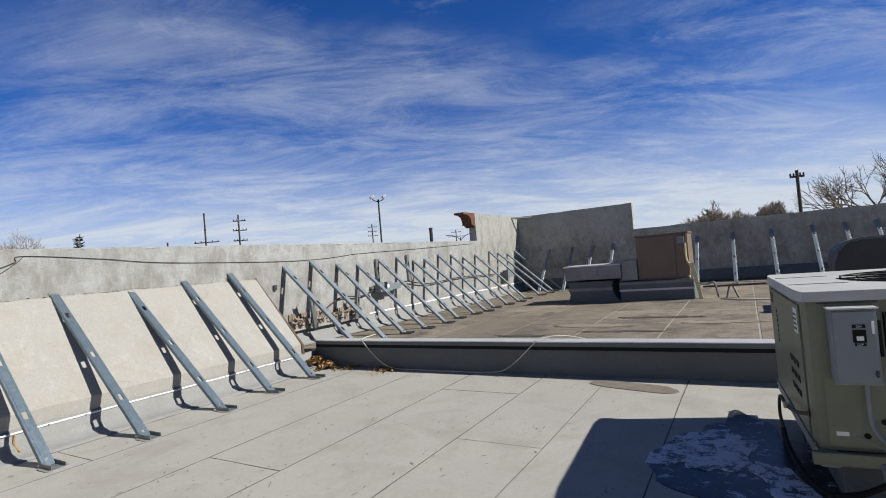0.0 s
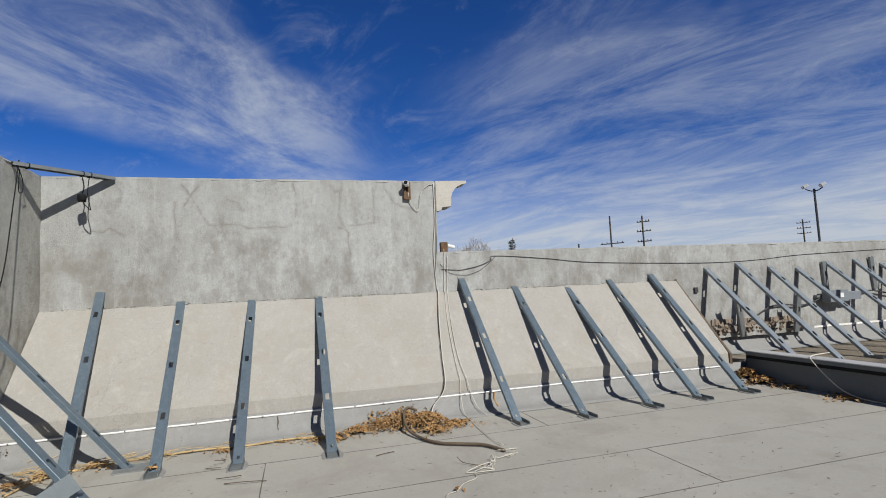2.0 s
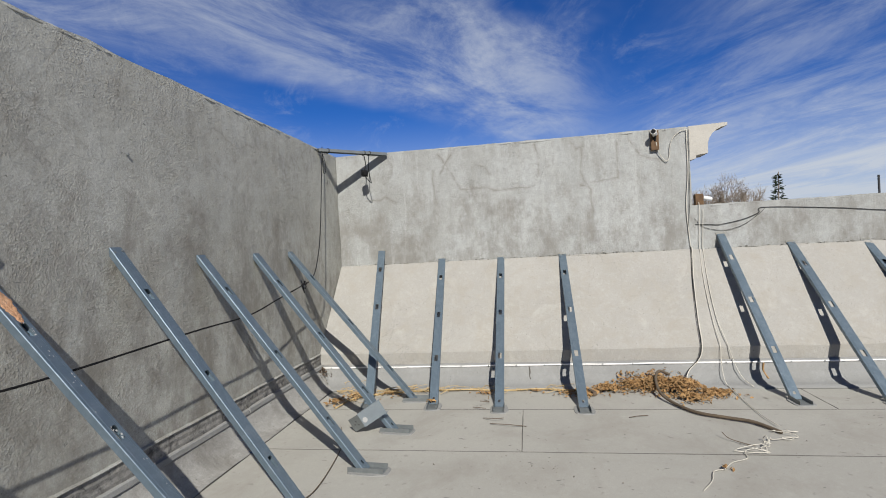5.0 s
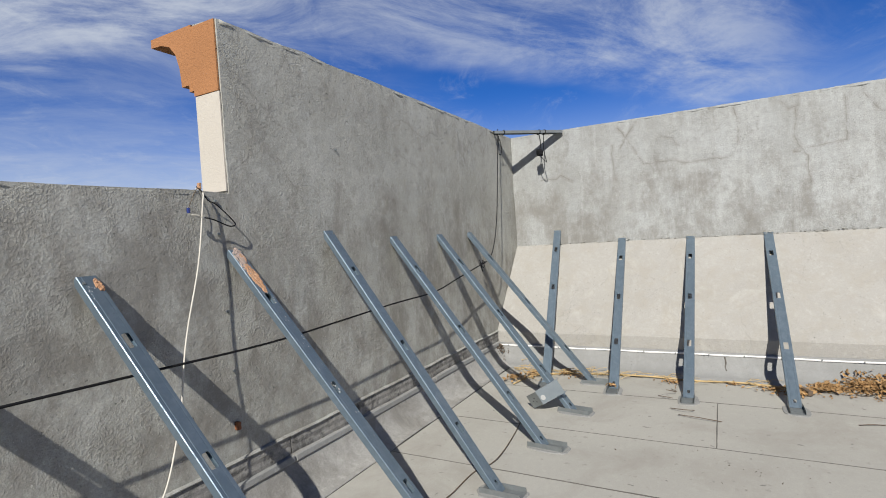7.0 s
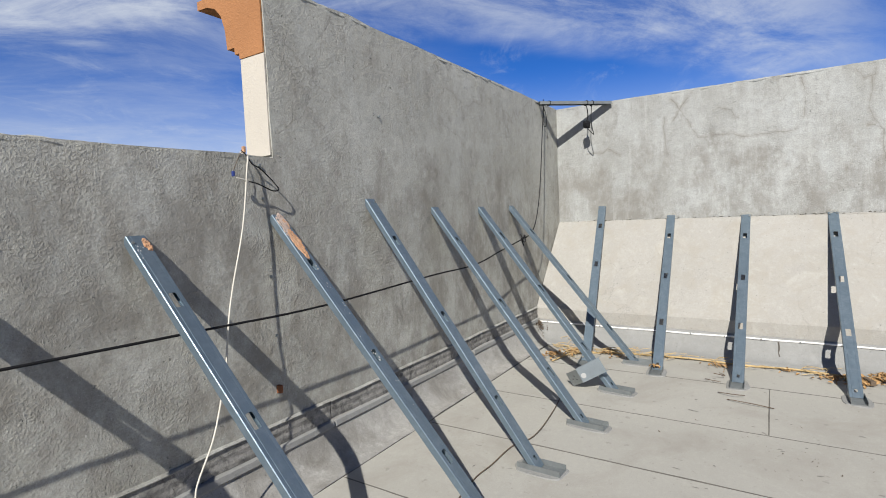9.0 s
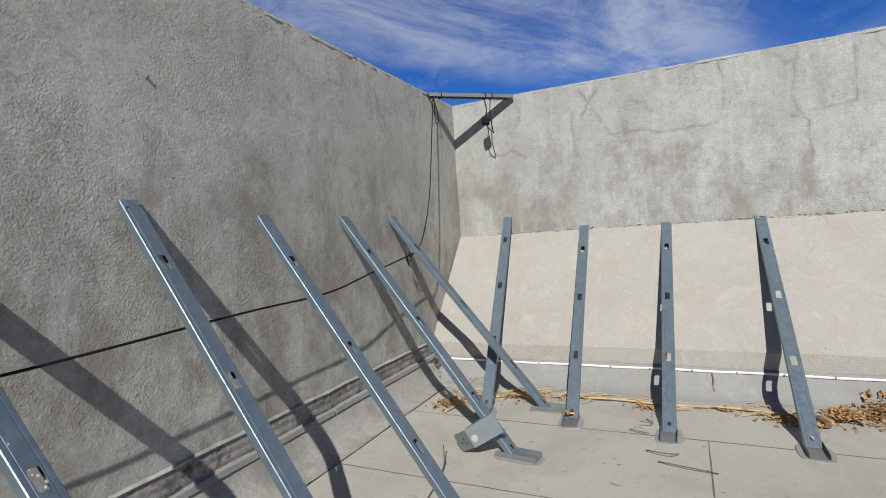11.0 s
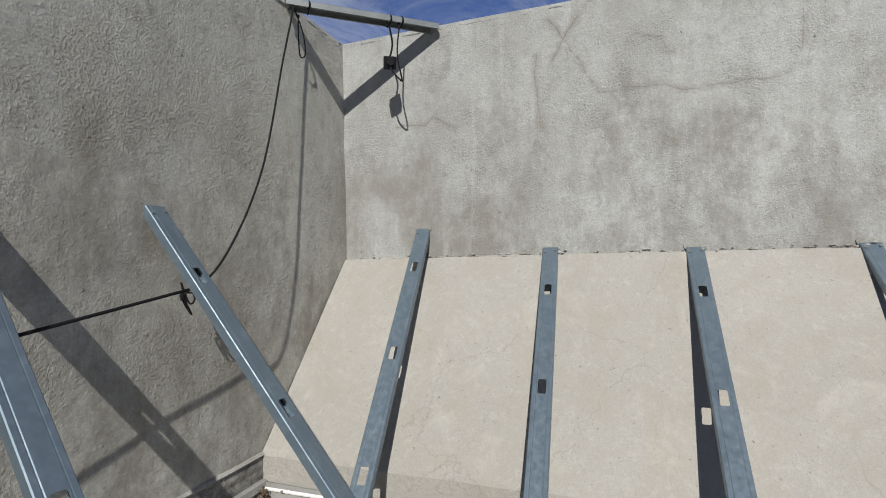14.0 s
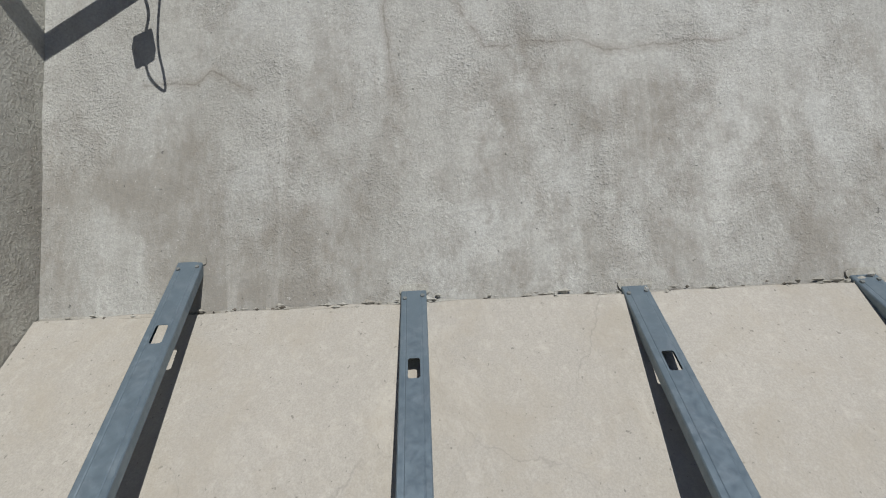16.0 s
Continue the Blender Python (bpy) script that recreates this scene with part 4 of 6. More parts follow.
def brace(foot, top, group, label, mat=None, first=0.33, track=0.24, shift=0.03, seed=0.0, base_z=0.0, pad=True):
    """A leaning stud from its foot on the roof to its head against a wall, standing in a short floor track."""
    mat = mat or M_STEEL
    f, t = Vector(foot), Vector(top)
    plan = Vector((t.x - f.x, t.y - f.y, 0)).normalized()       # towards the wall
    e = thing("stud_brace", label, "steel brace", group, (f.x, f.y, base_z))
    u = (t - f).normalized()
    v = Vector((0, 0, 1)).cross(plan).normalized()
    w = v.cross(u)                                             # away from the wall, upwards
    if w.z < 0:
        v, w = -v, -w
    m = Matrix((v, w, u)).transposed()
    if m.determinant() < 0:
        m = Matrix((-v, w, u)).transposed()
    m = m.to_4x4()
    st = part("stud", stud_mesh((t - f).length, first), mat, e)
    st.matrix_basis = Matrix.Translation((0, 0, f.z - base_z)) @ m
    turn = Matrix((v, -plan, Vector((0, 0, 1)))).transposed().to_4x4()
    if turn.determinant() < 0:
        turn = Matrix((-v, -plan, Vector((0, 0, 1)))).transposed().to_4x4()
    tr = part("floor_track", track_mesh(track), M_STEEL_DULL, e)
    tr.matrix_basis = Matrix.Translation(-plan * shift + Vector((0, 0, 0.007))) @ turn
    if pad:
        pd = part("sealant_pad", pad_mesh(0.085, track * 0.6, seed), M_FLASHING, e)
        pd.matrix_basis = Matrix.Translation(-plan * shift + Vector((0, 0, 0.003))) @ turn
    for k, s in enumerate((-1, 1)):
        sc = part("screw", cylinder(0.007, 0, 0.006, 8), M_STEEL_DULL, e)
        sc.matrix_basis = Matrix.Translation((0, 0, f.z - base_z)) @ m @ Matrix.Translation((s * 0.03, 0.0, (t - f).length - 0.03 - 0.01 * k)) @ pose(0, 0, 0, -90, 0, 0)
    return e


WEST = [((1.61, 0.81), (0.56, 1.51)), ((1.63, 1.465), (1.349, 1.37)), ((1.71, 2.10), (2.099, 1.35)), ((1.73, 2.86), (2.85, 1.35)),
        ((1.52, 4.70), (4.673, 1.495)), ((1.60, 5.41), (5.414, 1.36)), ((1.55, 6.24), (6.185, 1.34)), ((1.5, 6.93), (6.88, 1.39)), ((1.47, 7.62), (7.58, 1.445))]
for i, ((fx, fy), (ty, tz)) in enumerate(WEST):
    brace((fx, fy, 0.012), (0.008, ty, tz), "braces along the beige slope", "galvanised steel stud brace leaning over the beige slope", seed=i * 3.1,
          first=(0.345, 0.35, 0.345, 0.34, 0.38, 0.36, 0.36, 0.36, 0.36)[i], track=0.2, shift=0.05)
bm = bmesh.new()
pts = [(0.006 + 0.004 * noise.noise(Vector((yy * 6, 1, 0))), yy, DADO + 0.006 + 0.010 * noise.noise(Vector((yy * 3.3, 5, 0))) + 0.006 * noise.noise(Vector((yy * 14, 5, 0)))) for yy in (0.01 + 0.03 * k for k in range(265))]
add_tube(bm, pts, 0.008, 6)
single("dado_bead", bm, M_STUCCO, "dirty uneven joint where the slope meets the stucco", "joint", "structure")
bm = bmesh.new()
pts = [(0.018 + 0.006 * noise.noise(Vector((yy * 5, 8, 0))), yy, DADO - 0.002 + 0.016 * noise.noise(Vector((yy * 4.1, 2, 0)))) for yy in (0.01 + 0.04 * k for k in range(199))]
add_tube(bm, pts, 0.013, 6)
single("dado_ridge", bm, M_BEIGE, "lumpy beige ridge along the top of the slope", "joint", "structure", smooth=True)
for i, ((fx, fy), (ty, tz)) in enumerate(WEST):
    g = part("head_grout", pad_mesh(0.054, 0.020, 7.0 + i), M_STUCCO, bpy.data.objects["wall_west_high" if ty < STEP_A else "wall_west_low"], "dark grout round a brace head")
    g.matrix_basis = pose(0.0015, ty, tz + 0.004, 0, 90, 0) @ pose(0, 0, 0, 0, 0, 90)
SOUTH = [((6.08, 1.23), (6.10, 1.48)), ((5.165, 1.23), (5.332, 1.455)), ((4.395, 1.23), (4.565, 1.53)), ((3.79, 1.22), (3.774, 1.62)),
         ((3.08, 1.27), (2.972, 1.555)), ((2.33, 1.28), (2.181, 1.55)), ((1.49, 1.27), (1.505, 1.555))]
south = []
for i, ((fx, fy), (tx, tz)) in enumerate(SOUTH):
    text = "steel stud brace with orange mortar smears against rough stucco" if i in (1, 2) else "galvanised steel stud brace leaning on rough grey stucco"
    south.append(brace((fx - 0.02, fy, 0.012), (tx - 0.035, 0.008, tz), "braces along the rough south parapet", text, seed=40 + i * 2.3, first=0.36, track=0.26, shift=0.0))
ys = [8.59, 9.185, 9.82, 10.39, 11.02, 11.66, 12.28, 12.75, 13.36, 13.98, 14.6, 15.3, 16.2, 16.8, 17.5, 18.1]
for i, yy in enumerate(ys):
    brace((1.45 + 0.06 * math.sin(i * 2.1), yy, RAISED + 0.012), (0.008, yy, 1.5 + 0.06 * math.sin(i * 1.7)), "braces on the raised roof", "galvanised steel stud brace on the raised roof",
          M_STEEL_LIT, seed=90 + i, base_z=RAISED, pad=False, first=0.3)
for i, xx in enumerate((1.0, 1.73, 2.36, 2.98, 3.75, 5.24, 6.1, 6.98, 7.85, 8.5, 9.1, 9.8, 10.5)):
    brace((xx, FAR_Y - 1.35, RAISED + 0.012), (xx, FAR_Y - 0.008, 1.46), "braces along the north parapet", "galvanised steel stud brace on the shaded north parapet",
          M_STEEL_LIT, seed=120 + i, base_z=RAISED, pad=False, first=0.3)

# worn plaster lip along the tops of the walls, and crumbs on the seam above the slope
def worn_lip(axis, a, b, z, wall, seed, r=0.02):
    """An uneven ridge of plaster along a top edge; axis 0 runs along x, 1 along y."""
    bm = bmesh.new()
    rows = []
    n = int((b - a) / 0.045)
    for i in range(n + 1):
        s = a + (b - a) * i / n
        row = []
        for k in range(7):
            t = math.pi * 2 * k / 7 + 0.4
            q = Vector((s * 9, k * 0.9, seed))
            rr = r * (1 + 0.45 * noise.noise(q) + 0.35 * noise.noise(q * 2.7))
            off, h = -0.0235 + rr * 1.25 * math.cos(t), z - 0.015 + rr * 0.9 * math.sin(t)
            row.append(bm.verts.new((s, off, h) if axis == 0 else (off, s, h)))
        rows.append(row)
    for p, q in zip(rows, rows[1:]):
        for k in range(7):
            bm.faces.new((p[k], p[(k + 1) % 7], q[(k + 1) % 7], q[k]))
    bm.faces.new(rows[0][::-1])
    bm.faces.new(rows[-1])
    bmesh.ops.recalc_face_normals(bm, faces=bm.faces[:])
    w = bpy.data.objects[wall]
    return part("worn_lip", bm, w.data.materials[0], w, "chipped plaster lip along the top", True)


worn_lip(1, 0.02, STEP_A - 0.02, HIGH, "wall_west_high", 1.0)
worn_lip(1, STEP_A + 0.2, FAR_STEP_A - 0.02, LOW, "wall_west_low", 2.0)
worn_lip(0, 0.02, STEP_B - 0.02, HIGH, "wall_south_high", 3.0)
worn_lip(0, STEP_B + 0.2, 9.0, LOW, "wall_south_low", 4.0)


def crumbs_on_seam(name, count, size, mat, label, seed):
    rnd = random.Random(seed)
    bm = bmesh.new()
    for i in range(count):
        y = rnd.uniform(0.05, 7.9)
        s = size * rnd.uniform(0.5, 1.5)
        p = Vector((0.006 + rnd.uniform(0, 0.02), y, DADO + rnd.gauss(0.006, 0.009)))
        vs = [bm.verts.new(p + Vector((dx * s * rnd.uniform(0.5, 1.1), dy * s * rnd.uniform(0.6, 2.4), dz * s * rnd.uniform(0.4, 1.0)))) for dx, dy, dz in ((1, 0, 0), (-1, 0, 0), (0, 1, 0), (0, -1, 0), (0, 0, 1), (0, 0, -1))]
        for a in (0, 1):
            for b, c in ((2, 4), (4, 3), (3, 5), (5, 2)):
                bm.faces.new((vs[a], vs[b], vs[c]))
    bmesh.ops.recalc_face_normals(bm, faces=bm.faces[:])
    return single(name, bm, mat, label, "mortar", "stuff")


crumbs_on_seam("mortar_crumbs", 420, 0.010, M_STUCCO, "grey mortar crumbs along the seam above the slope", 4)
crumbs_on_seam("seam_dirt", 150, 0.007, M_GRIME, "dark dirt caught along the seam above the slope", 5)

# dirt caught where the two flashings meet
rnd = random.Random(77)
bm = bmesh.new()
for i in range(130):
    p = Vector((0.905 + abs(rnd.gauss(0, 0.05)), 0.02 + abs(rnd.gauss(0, 0.055)), 0.225 - rnd.random() * 0.06))
    p.z -= max(0.0, p.x - 0.93) * 0.6 + max(0.0, p.y - 0.05) * 0.6
    r = rnd.uniform(0.003, 0.011)
    vs = [bm.verts.new(p + Vector(q) * r * rnd.uniform(0.5, 1.3)) for q in ((1, 0, 0), (-1, 0, 0), (0, 1, 0), (0, -1, 0), (0, 0, 1), (0, 0, -1))]
    for a in (0, 1):
        for b, c in ((2, 4), (4, 3), (3, 5), (5, 2)):
            bm.faces.new((vs[a], vs[b], vs[c]))
bmesh.ops.recalc_face_normals(bm, faces=bm.faces[:])
single("corner_dirt", bm, M_WOOD, "dark dirt and dead leaves caught in the parapet corner", "dirt", "stuff")

# the top of the south parapet rises a little towards its step
for ob in [bpy.data.objects[n] for n in ("wall_south_high", "cornice_south", "cornice_cheek")] + [c for c in bpy.data.objects["wall_south_high"].children if c.name.startswith("worn_lip")]:
    floor_z = HIGH - 0.06 if "wall" in ob.name else HIGH - 0.6
    for v in ob.data.vertices:
        if v.co.z > floor_z:
            v.co.z += 0.045 * max(0.0, v.co.x) / STEP_B
for v in bpy.data.objects["parapet_end"].data.vertices:
    if v.co.z > HIGH - 0.6:
        v.co.z += 0.045


def cable(name, points, radius, mat, label, category="cable", per=6, sides=7, group=""):
    return single(name, tube(points, radius, sides, per), mat, label, category, group=group, smooth=True)


# mortar crusts and paint flecks on two of the south braces
def crust(stud, spots, mat, label, seed, size=0.008, lift=0.0035):
    """Many small lumps stuck to a web, within the given spans (x, z, half width, half length, count)."""
    rnd = random.Random(seed)
    bm = bmesh.new()
    for x, z, wx, wz, count in spots:
        for _ in range(count):
            a, q = rnd.uniform(0, 2 * math.pi), rnd.random() ** 0.5
            px, pz = x + wx * q * math.cos(a), z + wz * q * math.sin(a)
            if abs(px) > 0.040:
                continue
            r = size * rnd.uniform(0.5, 1.5)
            n = 7
            ring = [(px + r * rnd.uniform(0.6, 1.2) * math.cos(2 * math.pi * k / n), pz + r * rnd.uniform(0.8, 1.8) * math.sin(2 * math.pi * k / n)) for k in range(n)]
            lo = [bm.verts.new((u, -0.003, w)) for u, w in ring]
            top = bm.verts.new((px, lift * rnd.uniform(0.7, 1.9), pz))
            mid = [bm.verts.new((px + (u - px) * 0.75, lift * rnd.uniform(0.6, 1.2), pz + (w - pz) * 0.75)) for u, w in ring]
            for k in range(n):
                j = (k + 1) % n
                bm.faces.new((lo[k], lo[j], mid[j], mid[k]))
                bm.faces.new((mid[k], mid[j], top))
    bmesh.ops.recalc_face_normals(bm, faces=bm.faces[:])
    return tagged(part("mortar_crust", bm, mat, stud), label, kind="stuff")


def web_of(e):
    st = next(c for c in e.children if c.name.startswith("stud"))
    return st, max(v.co.z for v in st.data.vertices)


st, top_z = web_of(south[2])
crust(st, [(0.0, top_z - 0.05, 0.034, 0.055, 110), (0.012, top_z - 0.13, 0.022, 0.06, 40)], M_PINKCRUST, "pale pink mortar crust", 3, 0.007)
crust(st, [(-0.004, top_z - 0.195, 0.026, 0.090, 170), (-0.008, top_z - 0.285, 0.015, 0.03, 30), (-0.020, top_z - 0.06, 0.010, 0.03, 14)], M_ORANGE, "orange mortar crust", 4, 0.009)
crust(st, [(-0.012, top_z - 0.50, 0.022, 0.22, 13), (0.0, top_z - 1.05, 0.03, 0.30, 9)], M_SCUFF, "pale paint flecks", 5, 0.0034, 0.0012)
st, top_z = web_of(south[1])
crust(st, [(-0.026, top_z - 0.055, 0.012, 0.028, 34)], M_ORANGE, "orange mortar lump", 6, 0.008, 0.006)
crust(st, [(0.02, top_z - 0.12, 0.018, 0.10, 6), (0.0, top_z - 0.05, 0.035, 0.04, 5)], M_SCUFF, "pale paint flecks", 7, 0.004, 0.0012)

# offcut of track hanging on a south brace
e = thing("track_offcut", "short bent piece of steel track lodged against a brace", "steel offcut", at=(2.40, 1.005, 0.0))
along, over = Vector((0, 0.847, 0.531)), Vector((0, -0.531, 0.847))
m = Matrix((over, along, Vector((-1, 0, 0)))).transposed().to_4x4()
tilt = pose(0, 0, 0.118) @ pose(0, 0, 0, 0, 0, 0)
w = 0.062
u_shape = [(-w, 0), (w, 0), (w, 0.055), (w - 0.003, 0.055), (w - 0.003, 0.003), (-w + 0.003, 0.003), (-w + 0.003, 0.055), (-w, 0.055)]
# lighter steel on the channel, dull steel on the bent end, for their shading
o = part("channel", extrude(u_shape, 1, 0.0, 0.225), M_STEEL_LIT, e)
o.matrix_basis = tilt @ m
o2 = part("bent_end", extrude([(-w + 0.004, 0), (w - 0.004, 0), (w - 0.004, 0.003), (-w + 0.004, 0.003)], 1, -0.135, 0.002), M_STEEL_DULL, e, "bent punched end")
o2.matrix_basis = tilt @ m @ pose(0, 0, 0.002, -24, 0, 0)
for a, b in ((-0.02, -0.05), (0.015, -0.06), (-0.005, -0.09)):
    part("rivet", cylinder(0.006, -0.003, 0.001, 8), M_DARKMETAL, e).matrix_basis = o2.matrix_basis @ pose(a, b, 0)
part("knockout", cylinder(0.022, -0.0035, -0.0005, 14), M_COPING, e).matrix_basis = o.matrix_basis @ pose(-0.012, 0.035, 0)

# steel bar across the corner, with its camera
e = thing("corner_bar", "steel stud strapped across the parapet corner", "steel bar", at=(0, 0, 0))
a, b = Vector((0.63, 0.012, 2.775)), Vector((0.012, 0.68, 2.775))
d = (b - a).normalized()
w = Vector((0, 0, 1)).cross(d)
m = Matrix((w, Vector((0, 0, 1)), d)).transposed().to_4x4()
if m.determinant() < 0:
    m = Matrix((-w, Vector((0, 0, 1)), d)).transposed().to_4x4()
o = part("bar", stud_mesh((b - a).length, 5.0, 0.09, 0.035), M_STEEL_DULL, e)
o.matrix_basis = Matrix.Translation(a) @ m
for f in (0.14, 0.66, 0.74):
    p = a.lerp(b, f)
    ring = [p + Vector((0, 0, 0.028 * math.cos(t) - 0.018)) + w * (0.054 * math.sin(t)) for t in (2 * math.pi * k / 10 for k in range(11))]
    part("strap", tube(ring, 0.005, 6, 1), M_BLACK, e)
e = thing("hanging_camera", "small black security camera hanging by its cable", "security camera", at=(0.225, 0.455, 2.5))
part("housing", box(-0.042, 0.042, -0.036, 0.036, -0.034, 0.038, 0.008, pose(0, 0, 0, 0, 25, 30)), M_BLACK, e)
part("lens_ring", cylinder(0.022, 0.036, 0.052, 12), M_BLACK, e).matrix_basis = pose(0, 0, 0, 0, 100, 30)
part("cord", tube([(0, 0, 0.03), (-0.01, 0.015, 0.12), (0.02, 0.01, 0.22)], 0.006, 6), M_BLACK, e)
part("loop", tube([(0.02, 0.01, -0.02), (0.05, 0.04, -0.07), (0.04, 0.09, -0.13), (0.01, 0.08, -0.10), (0.02, 0.06, 0.05), (-0.03, 0.06, 0.27)], 0.005, 6), M_BLACK, e)

# cables by the corner
cable("black_cable", [(0.60, 0.06, 2.80), (0.655, 0.075, 2.665), (0.79, 0.106, 2.334), (0.878, 0.123, 2.073), (0.985, 0.146, 1.805), (1.114, 0.173, 1.59), (1.247, 0.195, 1.416), (1.337, 0.20, 1.312), (1.40, 0.19, 1.25)], 0.005, M_BLACK, "thin black cable drooping from the corner bar")
cable("short_cable_loop", [(0.60, 0.05, 2.74), (0.55, 0.07, 2.62), (0.50, 0.05, 2.52), (0.52, 0.03, 2.50), (0.55, 0.04, 2.60), (0.56, 0.05, 2.72)], 0.004, M_BLACK, "short loop of black cable under the corner bar")
cable("guy_cable", [(7.6, 0.205, 1.126), (6.6, 0.20, 1.067), (5.84, 0.207, 1.042), (5.09, 0.207, 1.02), (4.40, 0.207, 1.006), (3.31, 0.207, 1.042), (2.64, 0.20, 1.052), (2.09, 0.18, 1.128), (1.42, 0.17, 1.228)], 0.006, M_BLACK, "taut black cable strung along the rough parapet")
cable("white_cable", [(4.7, -0.05, 1.87), (4.71, 0.02, 1.84), (4.736, 0.045, 1.768), (4.804, 0.075, 1.477), (4.915, 0.115, 1.175), (4.963, 0.135, 1.018), (5.011, 0.16, 0.812), (5.066, 0.185, 0.665), (5.134, 0.21, 0.514), (5.228, 0.235, 0.379), (5.258, 0.25, 0.317), (5.288, 0.29, 0.197), (5.318, 0.42, 0.02)], 0.0042, M_WHITEWIRE, "dirty white cable hanging down the rough parapet")
cable("white_branch", [(4.735, 0.05, 1.70), (4.77, 0.052, 1.715), (4.808, 0.05, 1.721)], 0.0045, M_WHITEWIRE, "short white branch of a hanging cable")
cable("thin_wire", [(4.822, 0.05, 1.752), (4.80, 0.045, 1.79), (4.77, 0.03, 1.83), (4.715, -0.01, 1.872)], 0.0018, M_ROPE, "thin brown wire between two connectors", "wire")
# dark wire doubles for the shadows that the hanging cables cast on the stucco
cable("loose_black_wire", [(4.715, -0.02, 1.875), (4.715, 0.015, 1.85), (4.69, 0.03, 1.80), (4.65, 0.035, 1.78), (4.597, 0.04, 1.735), (4.554, 0.04, 1.694), (4.54, 0.045, 1.668), (4.585, 0.05, 1.66), (4.676, 0.05, 1.694), (4.73, 0.05, 1.705)], 0.0035, M_BLACK, "thin loose black wire run along cable shadow lines at the parapet step", "wire")
single("wire_nut", box(4.703, 4.718, -0.015, 0.005, 1.86, 1.895, 0.005), M_ORANGE, "orange connector at the parapet step", "connector")
single("wire_nut", box(4.814, 4.828, 0.042, 0.056, 1.728, 1.756, 0.004), M_BLUE, "small dark blue connector on a wire end", "connector")
for i, (x, z) in enumerate(((4.62, 1.62), (4.60, 1.19), (4.588, 0.856), (4.63, 1.80), (3.6, 2.2))):
    single("wall_anchor", box(x - 0.007, x + 0.007, -0.004, 0.014, z - 0.007, z + 0.007, 0.003), M_STEEL_DULL, "small metal anchor set in rough stucco", "anchor", group="anchors in the rough parapet")
e = single("rusty_hook", box(4.585, 4.607, -0.004, 0.03, 0.53, 0.575, 0.006), M_RUST, "rusty hook set in rough stucco", "anchor")

rnd = random.Random(31)
cable("knotted_cable", [(1.40 + rnd.gauss(0, 0.018), 0.10 + rnd.gauss(0, 0.012), 1.205 + rnd.gauss(-0.01, 0.028)) for i in range(14)], 0.004, M_BLACK, "knot of black cable on a hook in the parapet")

# bullet camera and wiring at the step of the west parapet
e = thing("bullet_camera", "small white bullet camera on a dark wooden block", "security camera", at=(0.0, 3.99, 2.66))
part("block", box(0.002, 0.045, -0.045, 0.045, -0.13, 0.10, 0.004), M_BLOCK, e, "dark wooden mounting block")
part("body", cylinder(0.032, 0.0, 0.10, 16), M_BAR, e).matrix_basis = pose(0.045, 0.0, 0.055, 0, 80, -20)
part("lens", cylinder(0.026, 0.1, 0.104, 16), M_BLACK, e).matrix_basis = pose(0.045, 0.0, 0.055, 0, 80, -20)
part("bracket", cylinder(0.012, 0, 0.06, 10), M_BLACK, e).matrix_basis = pose(0.045, 0.0, -0.02, 0, 30, 0)
cable("camera_cable", [(0.05, 4.0, 2.62), (0.03, 4.03, 2.5), (0.02, 4.11, 2.39), (0.02, 4.15, 2.45), (0.02, 4.16, 2.56), (0.02, 4.2, 2.66), (0.02, 4.29, 2.735), (0.02, 4.35, 2.74)], 0.004, M_WHITEWIRE, "pale camera cable looped on cracked stucco")
cable("step_cable", [(0.018, 4.35, 2.75), (0.018, 4.345, 2.24), (0.018, 4.31, 1.85), (0.018, 4.33, 1.4), (0.044, 4.34, 1.324), (0.329, 4.255, 0.999), (0.654, 4.18, 0.639), (0.879, 4.14, 0.389), (0.915, 4.10, 0.25), (0.95, 3.98, 0.13), (1.06, 3.92, 0.05)], 0.005, M_WHITEWIRE, "dirty white cable run down the parapet step and slope")
cable("step_cable_dark", [(0.018, 4.37, 2.74), (0.018, 4.36, 2.3), (0.018, 4.35, 1.9), (0.018, 4.32, 1.6), (0.018, 4.33, 1.4), (0.044, 4.325, 1.324), (0.329, 4.24, 0.999), (0.654, 4.168, 0.639), (0.879, 4.13, 0.389), (0.915, 4.09, 0.25), (0.95, 3.97, 0.13), (1.08, 3.90, 0.06)], 0.0032, M_BLACK, "black cable run down the parapet step")
cable("slope_cable", [(-0.05, 4.45, 1.87), (0.018, 4.45, 1.84), (0.018, 4.43, 1.45), (0.044, 4.425, 1.324), (0.274, 4.37, 1.057), (0.499, 4.335, 0.809), (0.709, 4.315, 0.574), (0.879, 4.31, 0.384), (0.915, 4.30, 0.22), (1.05, 4.28, 0.05), (1.29, 4.275, 0.015), (1.92, 4.236, 0.015), (2.2, 4.25, 0.02)], 0.0035, M_WHITEWIRE, "thin grey cable crossing the slope to the roof")
cable("slope_cable_pale", [(0.018, 4.49, 1.8), (0.018, 4.47, 1.45), (0.044, 4.46, 1.324), (0.274, 4.41, 1.057), (0.499, 4.375, 0.809), (0.709, 4.36, 0.574), (0.879, 4.38, 0.384), (0.92, 4.42, 0.2), (1.0, 4.46, 0.07), (1.15, 4.5, 0.02)], 0.0035, M_WHITEWIRE, "pale cable crossing the slope")
e = thing("parapet_camera", "white camera on a brown block on the low parapet", "security camera", at=(-0.06, 4.47, LOW))
part("block", box(-0.04, 0.04, -0.045, 0.045, -0.01, 0.13, 0.004), M_BLOCK, e, "brown wooden block")
